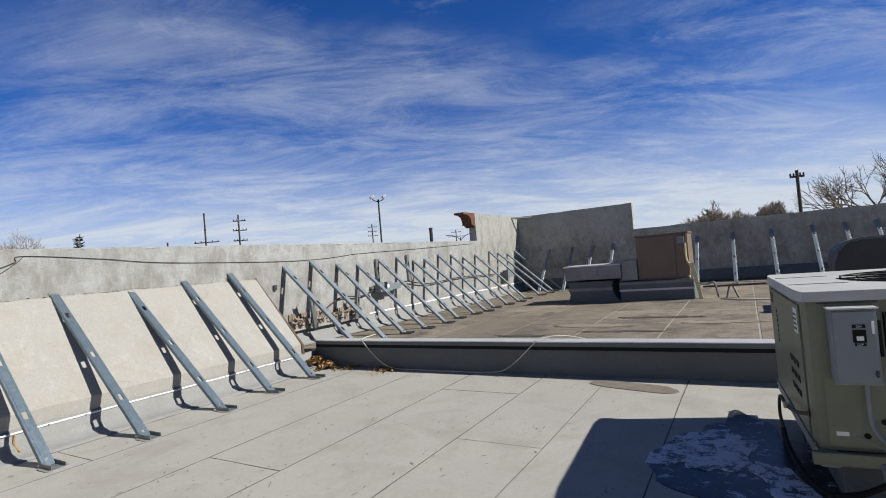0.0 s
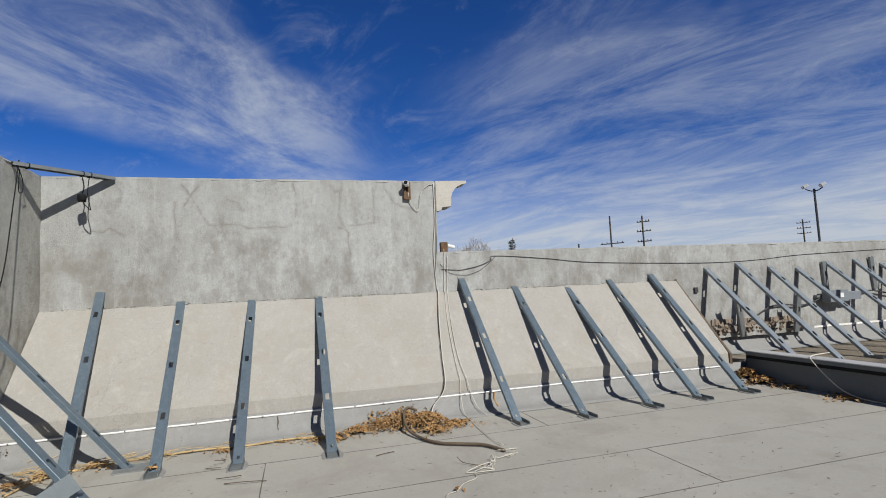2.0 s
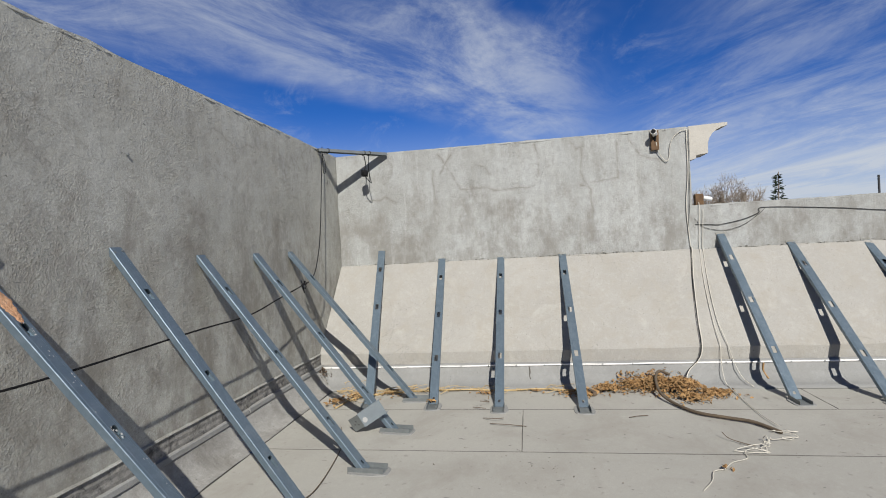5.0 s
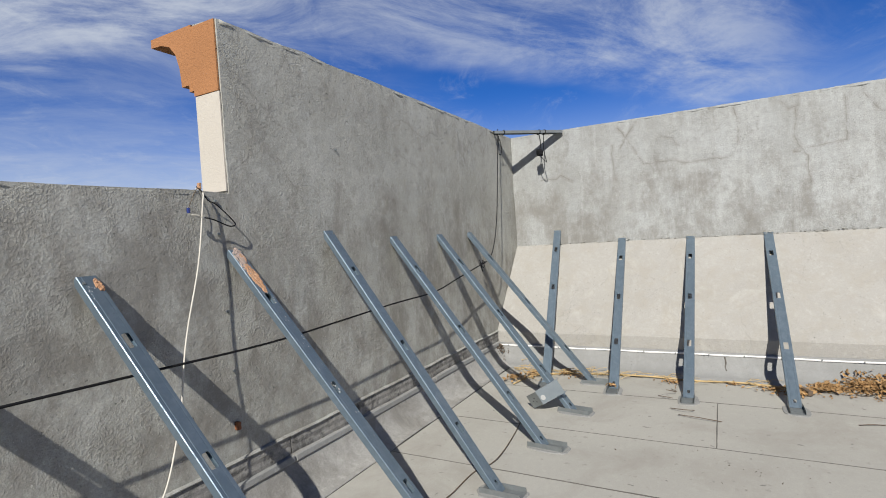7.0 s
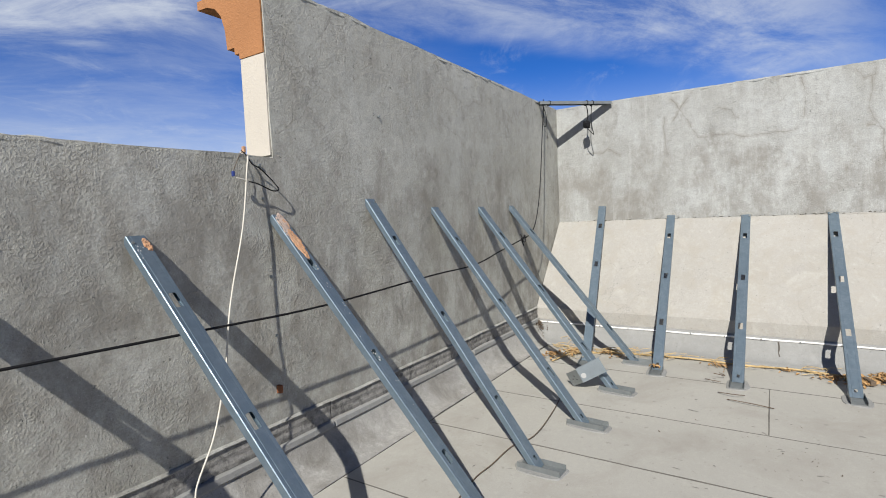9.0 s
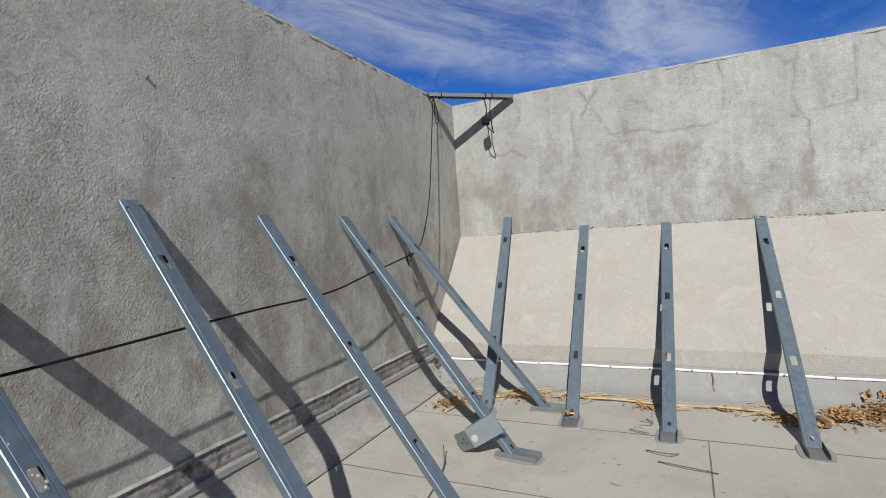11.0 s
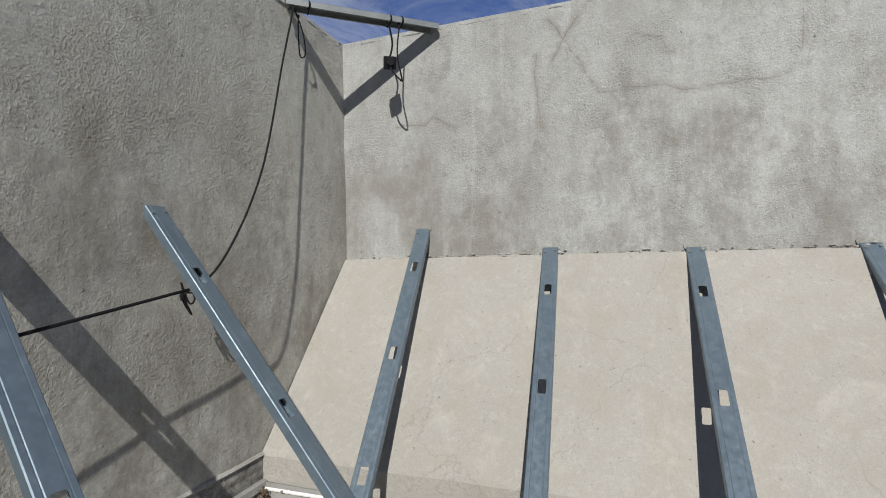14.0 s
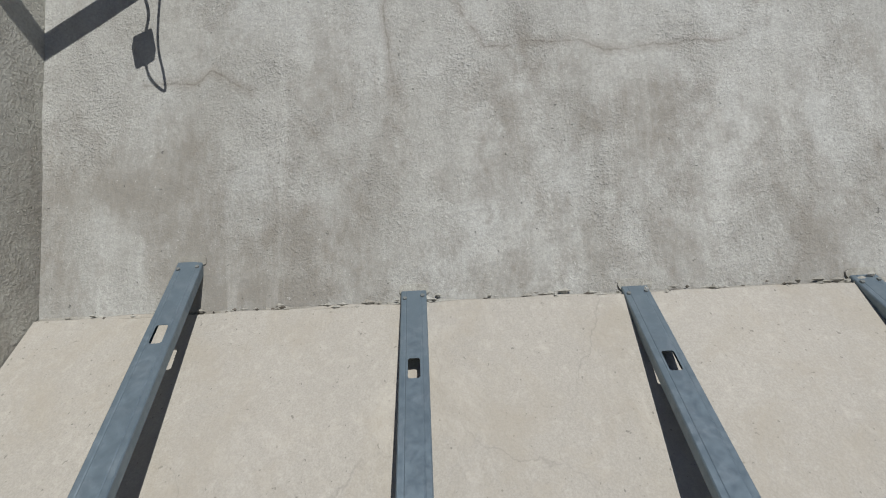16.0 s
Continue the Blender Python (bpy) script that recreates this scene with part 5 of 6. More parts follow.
part("body", cylinder(0.024, 0.0, 0.11, 14), M_BAR, e).matrix_basis = pose(0.0, 0.05, 0.085, -100, 0, 20)
part("bracket", cylinder(0.008, 0, 0.06, 10), M_BAR, e).matrix_basis = pose(0.0, 0.045, 0.08, -90, 0, 0)
cable("parapet_cable", [(0.008, 4.40, 1.62), (0.008, 4.57, 1.61), (0.008, 4.67, 1.605), (0.008, 4.92, 1.65), (0.008, 5.09, 1.715), (0.008, 5.16, 1.775), (0.008, 5.9, 1.72), (0.008, 6.7, 1.64), (0.008, 8.55, 1.575), (0.008, 9.6, 1.59), (0.008, 10.5, 1.645), (0.008, 12.7, 1.70), (0.008, 15.1, 1.77)], 0.0034, M_BLACK, "dark cable strung along the low parapet", per=8)
cable("parapet_wire", [(0.008, 4.39, 1.69), (0.008, 4.5, 1.58), (0.008, 4.72, 1.535), (0.008, 4.92, 1.585), (0.008, 5.09, 1.70), (0.008, 5.16, 1.765)], 0.0024, M_BLACK, "loose thin wire on the low parapet")

# ---- loose things on the lower roof ----
def leaf_mound(name, spots, count, size, label, mat, seed):
    """Many small curled leaves heaped on the roof round the given spots (x, y, radius, height)."""
    rnd = random.Random(seed)
    verts, faces = [], []
    for i in range(count):
        x, y, r, h = rnd.choices(spots, [s[2] ** 2 * (0.4 + s[3] * 10) for s in spots])[0]
        rr = r * min(1.5, abs(rnd.gauss(0, 0.48)))
        a = rnd.uniform(0, 2 * math.pi)
        px, py = x + rr * math.cos(a), y + rr * math.sin(a)
        pz = h * max(0.0, 1 - (rr / (r * 1.15)) ** 2) * rnd.uniform(0.55, 1.0) + 0.008
        base = max(0.0, 0.1 - (px - 0.93) * 0.8) if px < 1.06 and y < 7.5 else 0.0
        s = size * rnd.uniform(0.6, 1.4)
        m = Matrix.Translation((max(px, 0.93), py, pz + base)) @ Euler((rnd.gauss(0, 0.5), rnd.gauss(0, 0.5), rnd.uniform(0, 6.3))).to_matrix().to_4x4()
        k = rnd.uniform(0.1, 0.35) * s
        o = len(verts)
        for p in ((-s, 0, 0), (-0.3 * s, -0.42 * s, k), (0.5 * s, -0.36 * s, k), (s, 0, 0), (0.5 * s, 0.36 * s, k), (-0.3 * s, 0.42 * s, k)):
            verts.append(m @ Vector(p))
        faces += [(o, o + 1, o + 2, o + 3), (o, o + 3, o + 4, o + 5)]
    me = bpy.data.meshes.new(name)
    me.from_pydata(verts, [], faces)
    me.materials.append(mat)
    return tagged(new(name, me), label, "leaves", "", "stuff")


leaf_mound("leaf_litter", [(1.28, 2.92, 0.16, 0.03), (1.18, 3.15, 0.17, 0.05), (1.12, 3.4, 0.19, 0.07), (1.14, 3.62, 0.22, 0.11), (1.22, 3.82, 0.24, 0.12), (1.5, 3.84, 0.16, 0.05), (1.3, 4.1, 0.2, 0.015)], 5600, 0.018, "heap of dry brown leaves against the flashing", M_LEAF, 5)
leaf_mound("corner_leaf_litter", [(1.02, 8.12, 0.2, 0.16), (1.25, 8.14, 0.2, 0.09), (1.6, 8.18, 0.2, 0.02), (2.2, 8.2, 0.3, 0.008)], 800, 0.026, "heap of dry leaves in the curb corner", M_LEAF, 6)
leaf_mound("scattered_leaves", [(1.62, 0.48, 0.16, 0.05), (1.42, 0.62, 0.16, 0.05), (1.28, 0.95, 0.14, 0.03), (1.62, 1.44, 0.07, 0.05), (1.28, 1.95, 0.16, 0.01), (1.2, 2.45, 0.12, 0.01), (1.3, 2.75, 0.16, 0.02)], 360, 0.019, "scattered dry leaves along the flashing", M_LEAF, 7)
leaf_mound("roof_grit", [(3.5, 5.0, 2.4, 0.0), (3.0, 2.5, 1.6, 0.0), (4.5, 6.5, 1.5, 0.0)], 170, 0.006, "bits of dry leaf scattered on the membrane", M_WOOD, 8)



def straw_mat(name, spots, count, label, seed, r=0.0022, length=0.16):
    rnd = random.Random(seed)
    bm = bmesh.new()
    for i in range(count):
        x, y, sx, sy, h = rnd.choice(spots)
        p = Vector((x + rnd.gauss(0, sx), y + rnd.gauss(0, sy), 0.006 + h * rnd.random()))
        a = rnd.gauss(math.pi / 2, 0.7)
        L = length * rnd.uniform(0.4, 1.3)
        q = p + Vector((math.cos(a) * L, math.sin(a) * L, rnd.uniform(-0.01, 0.03)))
        q.z = max(q.z, 0.005)
        mid = (p + q) / 2 + Vector((rnd.gauss(0, 0.02), rnd.gauss(0, 0.02), 0.012))
        add_tube(bm, [p, mid, q], r * rnd.uniform(0.7, 1.4), 4)
    return single(name, bm, M_STRAW, label, "straw", "stuff")


straw_mat("dry_straw", [(1.22, 0.36, 0.05, 0.05, 0.02), (1.5, 0.55, 0.12, 0.12, 0.05), (1.25, 0.95, 0.06, 0.12, 0.05), (1.2, 1.25, 0.05, 0.15, 0.04), (1.15, 1.7, 0.04, 0.2, 0.02), (1.2, 2.5, 0.05, 0.25, 0.02), (1.0, 0.42, 0.1, 0.1, 0.06)], 130, "tufts of dry straw along the flashing", 3)
cable("beige_cable", [(1.75, 0.52, 0.012), (1.45, 0.62, 0.02), (1.26, 0.9, 0.012), (1.19, 1.3, 0.015), (1.17, 1.7, 0.02), (1.19, 2.1, 0.014), (1.17, 2.5, 0.02), (1.23, 2.9, 0.02)], 0.008, M_STRAW, "beige cable lying along the flashing")
cable("loose_roof_cable", [(2.45, 0.85, 0.08), (2.62, 0.92, 0.012), (3.02, 0.99, 0.01), (3.4, 1.02, 0.012), (3.6, 0.955, 0.01), (3.87, 0.95, 0.01), (4.08, 0.94, 0.01), (4.5, 1.0, 0.01)], 0.0036, M_ROPE, "thin dark cable lying on the membrane")
cable("old_hose", [(1.16, 3.74, 0.15), (1.10, 3.66, 0.17), (1.20, 3.60, 0.13), (1.42, 3.58, 0.06), (1.62, 3.63, 0.026), (1.89, 3.75, 0.022), (2.03, 3.95, 0.022), (2.12, 4.09, 0.024), (2.24, 4.17, 0.018), (2.33, 4.21, 0.016)], 0.0135, M_ROPE, "weathered brown hose lying out of the leaves", "hose", 8, 9)
rnd = random.Random(12)
pts = [(2.3, 4.27, 0.02)]
for i in range(30):
    f = i / 29
    pts.append((2.30 + 0.38 * f + rnd.gauss(0, 0.035), 4.26 - 0.40 * f + rnd.gauss(0, 0.05), 0.008 + abs(rnd.gauss(0, 0.018))))
cable("tangled_wire", pts, 0.003, M_WHITEWIRE, "tangle of thin white wire on the membrane", "wire", 4, 5)
cable("white_wire", [(2.60, 3.95, 0.01), (2.67, 3.83, 0.012), (2.78, 3.80, 0.008), (2.86, 3.68, 0.012), (2.95, 3.60, 0.008), (3.0, 3.52, 0.012), (3.12, 3.47, 0.008), (3.25, 3.38, 0.008)], 0.003, M_WHITEWIRE, "thin white wire trailing over the membrane", "wire", 5, 5)
leaf_mound("leaf_clump", [(2.95, 3.6, 0.04, 0.02)], 14, 0.016, "small clump of leaves caught on white wire", M_LEAF, 21)
for pts in ([(2.42, 3.77, 0.05), (2.46, 3.80, 0.02), (2.52, 3.86, 0.012), (2.58, 3.93, 0.01)], [(2.15, 2.05, 0.01), (2.20, 2.2, 0.02), (2.21, 2.35, 0.01)], [(1.99, 3.2, 0.01), (1.96, 3.28, 0.012), (1.94, 3.36, 0.01)], [(4.3, 4.6, 0.01), (4.34, 4.68, 0.012), (4.36, 4.8, 0.008)],
            [(2.02, 1.98, 0.012), (2.08, 2.1, 0.03), (2.04, 2.16, 0.02)], [(1.5, 1.95, 0.012), (1.62, 2.0, 0.03), (1.66, 1.92, 0.05)], [(1.72, 1.86, 0.012), (1.78, 1.98, 0.02)]):
    cable("twig", pts, 0.0032, M_WOOD, "broken dry twig on the membrane", "twig", 4, 5, "twigs on the lower roof")
# thin tubes for a dark crack-like mark and an orange-brown smear on the flashing
cable("bark_strip", [(0.893, 2.385, 0.185), (0.902, 2.392, 0.13), (0.918, 2.385, 0.09), (0.945, 2.395, 0.06)], 0.007, M_GRIME, "thin dark crack-like mark on the flashing", "bark", 5, 6)
cable("rust_run", [(0.893, 4.70, 0.19), (0.902, 4.69, 0.12), (0.93, 4.70, 0.075), (0.965, 4.71, 0.048)], 0.009, M_LEAF, "orange-brown smear on the flashing", "bark", 5, 6)
single("chunk_of_wood", box(-0.06, 0.06, -0.02, 0.02, 0.0, 0.04, 0.008, pose(1.33, 2.98, 0.01, 0, 0, 20)), M_WOOD, "short dark stick by the leaves", "stick")
single("mastic_patch", pad_mesh(0.42, 0.13, 4.4), M_PATCH, "brown oval mastic patch on the membrane", "roof patch").matrix_basis = pose(5.31, 7.93, 0.002, 0, 0, -14)
cable("curb_cable", [(1.75, 8.6, 0.40), (1.80, 8.26, 0.395), (1.85, 8.215, 0.33), (2.1, 8.2, 0.11), (2.3, 8.19, 0.03), (2.55, 8.19, 0.015), (3.1, 8.2, 0.012), (3.7, 8.2, 0.015), (3.95, 8.2, 0.08), (4.25, 8.215, 0.33), (4.32, 8.25, 0.395), (4.6, 8.45, 0.395), (5.1, 8.75, 0.21)], 0.006, M_WHITEWIRE, "pale cable draped over the roof curb", per=8)

# meltwater and crusted ice in the shade of the condenser
def puddle(name, rx, ry, seed, mat, label, z, thick=0.003, rough=0.35):
    bm = bmesh.new()
    n = 70
    lo, hi = [], []
    for k in range(n):
        a = 2 * math.pi * k / n
        v = Vector((math.cos(a), math.sin(a), seed))
        f = 1 + rough * noise.noise(v * 1.3) + rough * 0.6 * noise.noise(v * 4)
        lo.append(bm.verts.new((rx * f * math.cos(a) * 1.02, ry * f * math.sin(a) * 1.02, -0.004)))
        hi.append(bm.verts.new((rx * f * math.cos(a), ry * f * math.sin(a), thick)))
    for k in range(n):
        bm.faces.new((lo[k], lo[(k + 1) % n], hi[(k + 1) % n], hi[k]))
    bm.faces.new(hi)
    bm.faces.new(lo[::-1])
    ob = single(name, bm, mat, label, "puddle")
    ob.location.z = z
    return ob


p = puddle("meltwater", 0.50, 0.72, 2.0, M_ICYWATER, "dark meltwater with a broken white ice crust", 0.002, 0.0012, 0.6)
p.matrix_basis = pose(6.36, 6.42, 0.002, 0, 0, 14)
p = puddle("ice_crust", 0.27, 0.40, 6.0, M_ICECRUST, "thin white crust of ice on the meltwater", 0.006, 0.0012, 0.5)
p.matrix_basis = pose(6.06, 6.50, 0.0075, 0, 0, -28)
p = puddle("ice_crust", 0.10, 0.34, 9.0, M_ICECRUST, "thin white rim of ice beside the condenser", 0.006, 0.0012, 0.5)
p.matrix_basis = pose(6.44, 6.12, 0.0075, 0, 0, 20)
# ---- condenser beside the walk ----
ac = thing("condenser_unit", "green-grey rooftop condenser with a pale overhanging top", "air conditioner", at=(6.6, 5.95, 0))
ac.matrix_basis = pose(6.6, 5.95, 0, 0, 0, 4.2)
AW, AL, AZ0, AZ1 = 1.25, 1.36, 0.26, 0.985
bm = extrude([(0.0, 0.06), (0.015, 0.02), (0.06, 0.0), (AW - 0.06, 0.0), (AW, 0.06), (AW, AL - 0.04), (AW - 0.04, AL), (0.03, AL), (0.0, AL - 0.03)], 2, AZ0, AZ1)
part("cabinet", bm, M_ACGREEN, ac)
# top with its fan opening
bm = bmesh.new()
n, cx, cy, fr = 48, 0.70, 0.68, 0.42
x0, x1, y0, y1 = -0.025, AW + 0.025, -0.03, AL + 0.025
inner, outer, low_in, low_out = [], [], [], []
for k in range(n):
    a = 2 * math.pi * k / n
    c, s = math.cos(a), math.sin(a)
    sx = ((x1 - cx) if c > 0 else (cx - x0)) / max(abs(c), 1e-6)
    sy = ((y1 - cy) if s > 0 else (cy - y0)) / max(abs(s), 1e-6)
    q = min(sx, sy)
    inner.append(bm.verts.new((cx + fr * c, cy + fr * s, AZ1 + 0.05)))
    outer.append(bm.verts.new((cx + q * c * 0.985, cy + q * s * 0.985, AZ1 + 0.05)))
    low_out.append(bm.verts.new((cx + q * c, cy + q * s, AZ1 + 0.002)))
    low_in.append(bm.verts.new((cx + fr * c, cy + fr * s, AZ1 - 0.10)))
for k in range(n):
    j = (k + 1) % n
    bm.faces.new((inner[k], inner[j], outer[j], outer[k]))
    bm.faces.new((outer[k], outer[j], low_out[j], low_out[k]))
    bm.faces.new((low_in[k], low_in[j], inner[j], inner[k]))
bmesh.ops.recalc_face_normals(bm, faces=bm.faces[:])
top = part("top_panel", bm, M_ACTOP, ac, "pale weathered top panel with a fan opening")
bm = bmesh.new()
for r in (0.08, 0.16, 0.24, 0.32, 0.40):
    add_tube(bm, [(cx + r * math.cos(a), cy + r * math.sin(a), AZ1 + 0.055) for a in (2 * math.pi * k / 32 for k in range(33))], 0.004, 5)
for k in range(12):
    a = math.pi * k / 6
    add_tube(bm, [(cx + 0.05 * math.cos(a), cy + 0.05 * math.sin(a), AZ1 + 0.06), (cx + 0.425 * math.cos(a), cy + 0.425 * math.sin(a), AZ1 + 0.052)], 0.004, 5)
part("fan_guard", bm, M_BLACK, ac, "black wire fan guard")
part("fan_well", cylinder(0.41, AZ1 + 0.003, AZ1 + 0.006, 32, cx, cy), M_BLACK, ac)
for yy in (0.42, 0.95):
    part("top_seam", box(0.0, 0.28, yy, yy + 0.006, AZ1 + 0.05, AZ1 + 0.053), M_JOINT, ac)
# coil guard on the front and ribs on the long side
part("coil", box(0.305, AW - 0.05, -0.004, 0.0, AZ0 + 0.06, AZ1 - 0.06), M_BLACK, ac, "dark condenser coil")
bm = bmesh.new()
for i in range(51):
    x = 0.31 + i * 0.0172
    add_box(bm, x, x + 0.0035, -0.012, -0.006, AZ0 + 0.06, AZ1 - 0.06)
for i in range(34):
    z = AZ0 + 0.065 + i * 0.0175
    add_box(bm, 0.31, AW - 0.06, -0.0155, -0.0122, z, z + 0.0035)
part("coil_guard", bm, M_DARKMETAL, ac, "black mesh coil guard")
part("corner_panel", box(0.05, 0.295, -0.012, -0.001, AZ0 + 0.02, AZ1 - 0.01, 0.004), M_ACGREEN, ac)
for z in (0.45, 0.52):
    part("knockout", cylinder(0.014, 0, 0.003, 12), M_BLACK, ac).matrix_basis = pose(0.20 + (z - 0.45), -0.013, z - 0.11, 90, 0, 0)
part("small_label", box(0.08, 0.13, -0.0135, -0.0125, 0.335, 0.355), M_LABEL, ac)
part("side_panel", box(-0.008, -0.001, 0.12, AL - 0.14, AZ0 + 0.03, AZ1 - 0.03, 0.003), M_ACGREEN, ac)
for i in range(9):
    part("side_slot", box(-0.0105, -0.0085, 0.25 + 0.1 * (i % 3), 0.32 + 0.1 * (i % 3), 0.44 + 0.08 * (i // 3), 0.475 + 0.08 * (i // 3)), M_BLACK, ac)
part("badge", box(-0.0105, -0.0085, AL - 0.27, AL - 0.18, 0.86, 0.93), M_COVESHADE_BADGE, ac, "dark red maker's badge")
part("data_plate", box(-0.0105, -0.0085, 0.16, 0.26, 0.80, 0.93), M_LABEL, ac, "white printed data plate")
for i in range(4):
    part("plate_line", box(-0.0125, -0.0108, 0.175, 0.245, 0.82 + i * 0.025, 0.828 + i * 0.025), M_BLACK, ac)
for i in range(7):
    part("letter_bar", box(-0.0105, -0.0085, AL - 0.42, AL - 0.39, 0.62 + 0.032 * i, 0.64 + 0.032 * i), M_BLACK, ac)
for x in (0.02, AW - 0.1):
    part("base_rail", box(x - 0.02, x + 0.06, -0.05, AL + 0.05, 0.19, 0.258, 0.006), M_STEEL_DULL, ac)
part("front_rail", box(-0.03, AW + 0.03, -0.055, -0.02, 0.20, 0.262, 0.006), M_ACGREEN, ac)
part("side_lip", box(-0.012, -0.001, 0.03, AL - 0.03, AZ0, AZ0 + 0.02), M_STEEL_DULL, ac)
part("curb", box(0.1, AW - 0.06, 0.06, AL - 0.08, -0.01, 0.188, 0.01), M_CURB, ac, "dark membrane curb")
part("drain_pipe", tube([(-0.005, 0.10, 0.40), (-0.05, 0.12, 0.40), (-0.06, 0.18, 0.39), (-0.06, 0.5, 0.33), (-0.055, 0.8, 0.3), (-0.05, 0.95, 0.15), (-0.04, 0.9, 0.03)], 0.010, 9), M_ROPE, ac, "brown insulated pipe")
part("liquid_line", tube([(-0.04, 0.95, 0.05), (-0.06, 0.6, 0.06), (-0.05, 0.2, 0.07), (0.0, -0.08, 0.08), (0.12, -0.12, 0.1), (0.24, -0.1, 0.15)], 0.014, 9), M_BLACK, ac, "black insulated pipe")
part("valve", box(-0.08, -0.045, 0.42, 0.46, 0.33, 0.36, 0.005), M_YELLOW, ac, "yellow brass valve")
part("gas_tap", tube([(0.24, -0.05, 0.22), (0.24, -0.08, 0.18), (0.24, -0.08, 0.08)], 0.014, 8), M_STEEL_DULL, ac)
bx = part("disconnect_box", box(0.085, 0.262, -0.095, -0.012, 0.60, 0.955, 0.006), M_BOXGREY, ac, "grey switch box with a lever")
part("box_door", box(0.093, 0.254, -0.103, -0.0955, 0.612, 0.945, 0.004), M_BOXGREY, bx)
part("box_hood", box(0.078, 0.269, -0.108, -0.012, 0.955, 0.962, 0.002), M_COPING, bx)
part("lever", box(0.264, 0.279, -0.085, -0.055, 0.73, 0.90, 0.006), M_BLACK, bx, "black lever")
part("latch", box(0.236, 0.246, -0.112, -0.1035, 0.84, 0.90, 0.003), M_BAR, bx)
part("hasp", box(0.236, 0.248, -0.112, -0.1035, 0.64, 0.67, 0.003), M_DARKMETAL, bx)
for z0, z1, x0, x1, mt in ((0.868, 0.884, 0.165, 0.215, M_BLACK), (0.800, 0.860, 0.165, 0.215, M_BLACK), (0.785, 0.797, 0.17, 0.212, M_BLACK)):
    part("switch_label", box(x0, x1, -0.1055, -0.1035, z0, z1), mt, bx)
for word, z in (("ON", 0.871), ("OFF", 0.7865)):
    cu = bpy.data.curves.new("lettering", "FONT")
    cu.body, cu.size, cu.extrude, cu.align_x = word, 0.014, 0.0005, "CENTER"
    tmp = bpy.data.objects.new("lettering", cu)
    me = bpy.data.meshes.new_from_object(tmp)
    bpy.data.objects.remove(tmp)
    me.materials.append(M_LABEL)
    ob = new("lettering", me)
    ob.parent = bx
    ob.matrix_basis = pose(0.19, -0.1068, z, 90, 0, 0)
part("label_window", box(0.178, 0.205, -0.1072, -0.1058, 0.81, 0.83), M_LABEL, bx)
part("conduit", tube([(0.21, -0.05, 0.60), (0.21, -0.05, 0.5), (0.215, -0.055, 0.40), (0.27, -0.09, 0.32), (0.42, -0.12, 0.24), (0.6, -0.14, 0.2)], 0.010, 9), M_BOXGREY, ac, "grey flexible conduit")
part("thin_wire", tube([(0.16, -0.014, 0.34), (0.2, -0.05, 0.32), (0.3, -0.09, 0.27)], 0.003, 5), M_BOXGREY, ac)

# ---- raised roof equipment ----
hv = thing("rooftop_unit", "brown rooftop unit on a dark curb with a grey duct", "air conditioner", at=(4.0, 14.0, RAISED))
part("curb", box(0.05, 1.45, -0.1, 1.0, -0.01, 0.40, 0.02), M_CURB, hv, "dark membrane curb")
part("curb_band", box(0.04, 1.46, -0.112, -0.101, 0.20, 0.24), M_COPING, hv)
part("curb_band", box(0.04, 1.46, -0.112, -0.101, 0.34, 0.38), M_GALVDUCT, hv)
part("cabinet", box(0.42, 1.40, 0.0, 0.95, 0.405, 1.30, 0.012), M_BROWNUNIT, hv)
part("panel", box(0.46, 1.16, -0.012, -0.001, 0.44, 1.27, 0.004), M_BROWNUNIT, hv)
part("side_panel", box(1.18, 1.38, -0.012, -0.001, 0.44, 1.27, 0.004), M_BROWNUNIT, hv)
part("lid", box(0.40, 1.42, -0.03, 0.97, 1.302, 1.33, 0.006), M_BROWNUNIT, hv)
part("junction_box", box(1.22, 1.34, -0.07, -0.013, 1.10, 1.24, 0.006), M_BOXGREY, hv)
part("duct", box(-1.10, 0.10, -0.10, 0.75, 0.48, 0.76, 0.012), M_GALVDUCT, hv, "dented grey sheet-metal duct")
part("duct_lid", box(-1.12, 0.10, -0.12, 0.77, 0.762, 0.79, 0.004), M_COPING, hv)
for x in (-0.62, -0.40):
    part("duct_seam", box(x, x + 0.02, -0.108, -0.1005, 0.49, 0.75), M_GALVDUCT, hv)
part("duct_elbow", box(0.102, 0.415, -0.05, 0.8, 0.42, 0.84, 0.012), M_GALVDUCT, hv)
part("duct_support", extrude([(-1.08, -0.01), (-1.03, 0.16), (-1.05, 0.44), (-0.1, 0.44), (-0.13, 0.25), (-0.05, 0.08), (0.04, -0.01)], 1, -0.05, 0.7), M_CURB, hv, "flared dark curb under the duct")
part("support_band", box(-1.06, -0.11, -0.062, -0.052, 0.24, 0.30), M_GALVDUCT, hv)
part("conduit", tube([(1.36, -0.06, 1.1), (1.36, -0.1, 0.8), (1.44, -0.1, 0.6), (1.42, -0.12, 0.4), (1.38, -0.05, 0.45)], 0.018, 8), M_YELLOW, hv, "pale flexible conduit")
part("leaning_strip", box(-0.035, 0.035, -0.012, 0.012, 0, 0.72, 0.004, pose(1.56, -0.12, 0, 0, -9, 0)), M_YELLOW, hv, "pale metal strip leaning on the unit")
cable("gas_line", [(5.5, 14.1, 0.62), (5.55, 13.9, 0.5), (5.7, 13.9, 0.48), (5.8, 13.9, 0.5), (5.85, 13.95, 0.22)], 0.018, M_STEEL_DULL, "grey gas pipe beside the rooftop unit", "pipe")
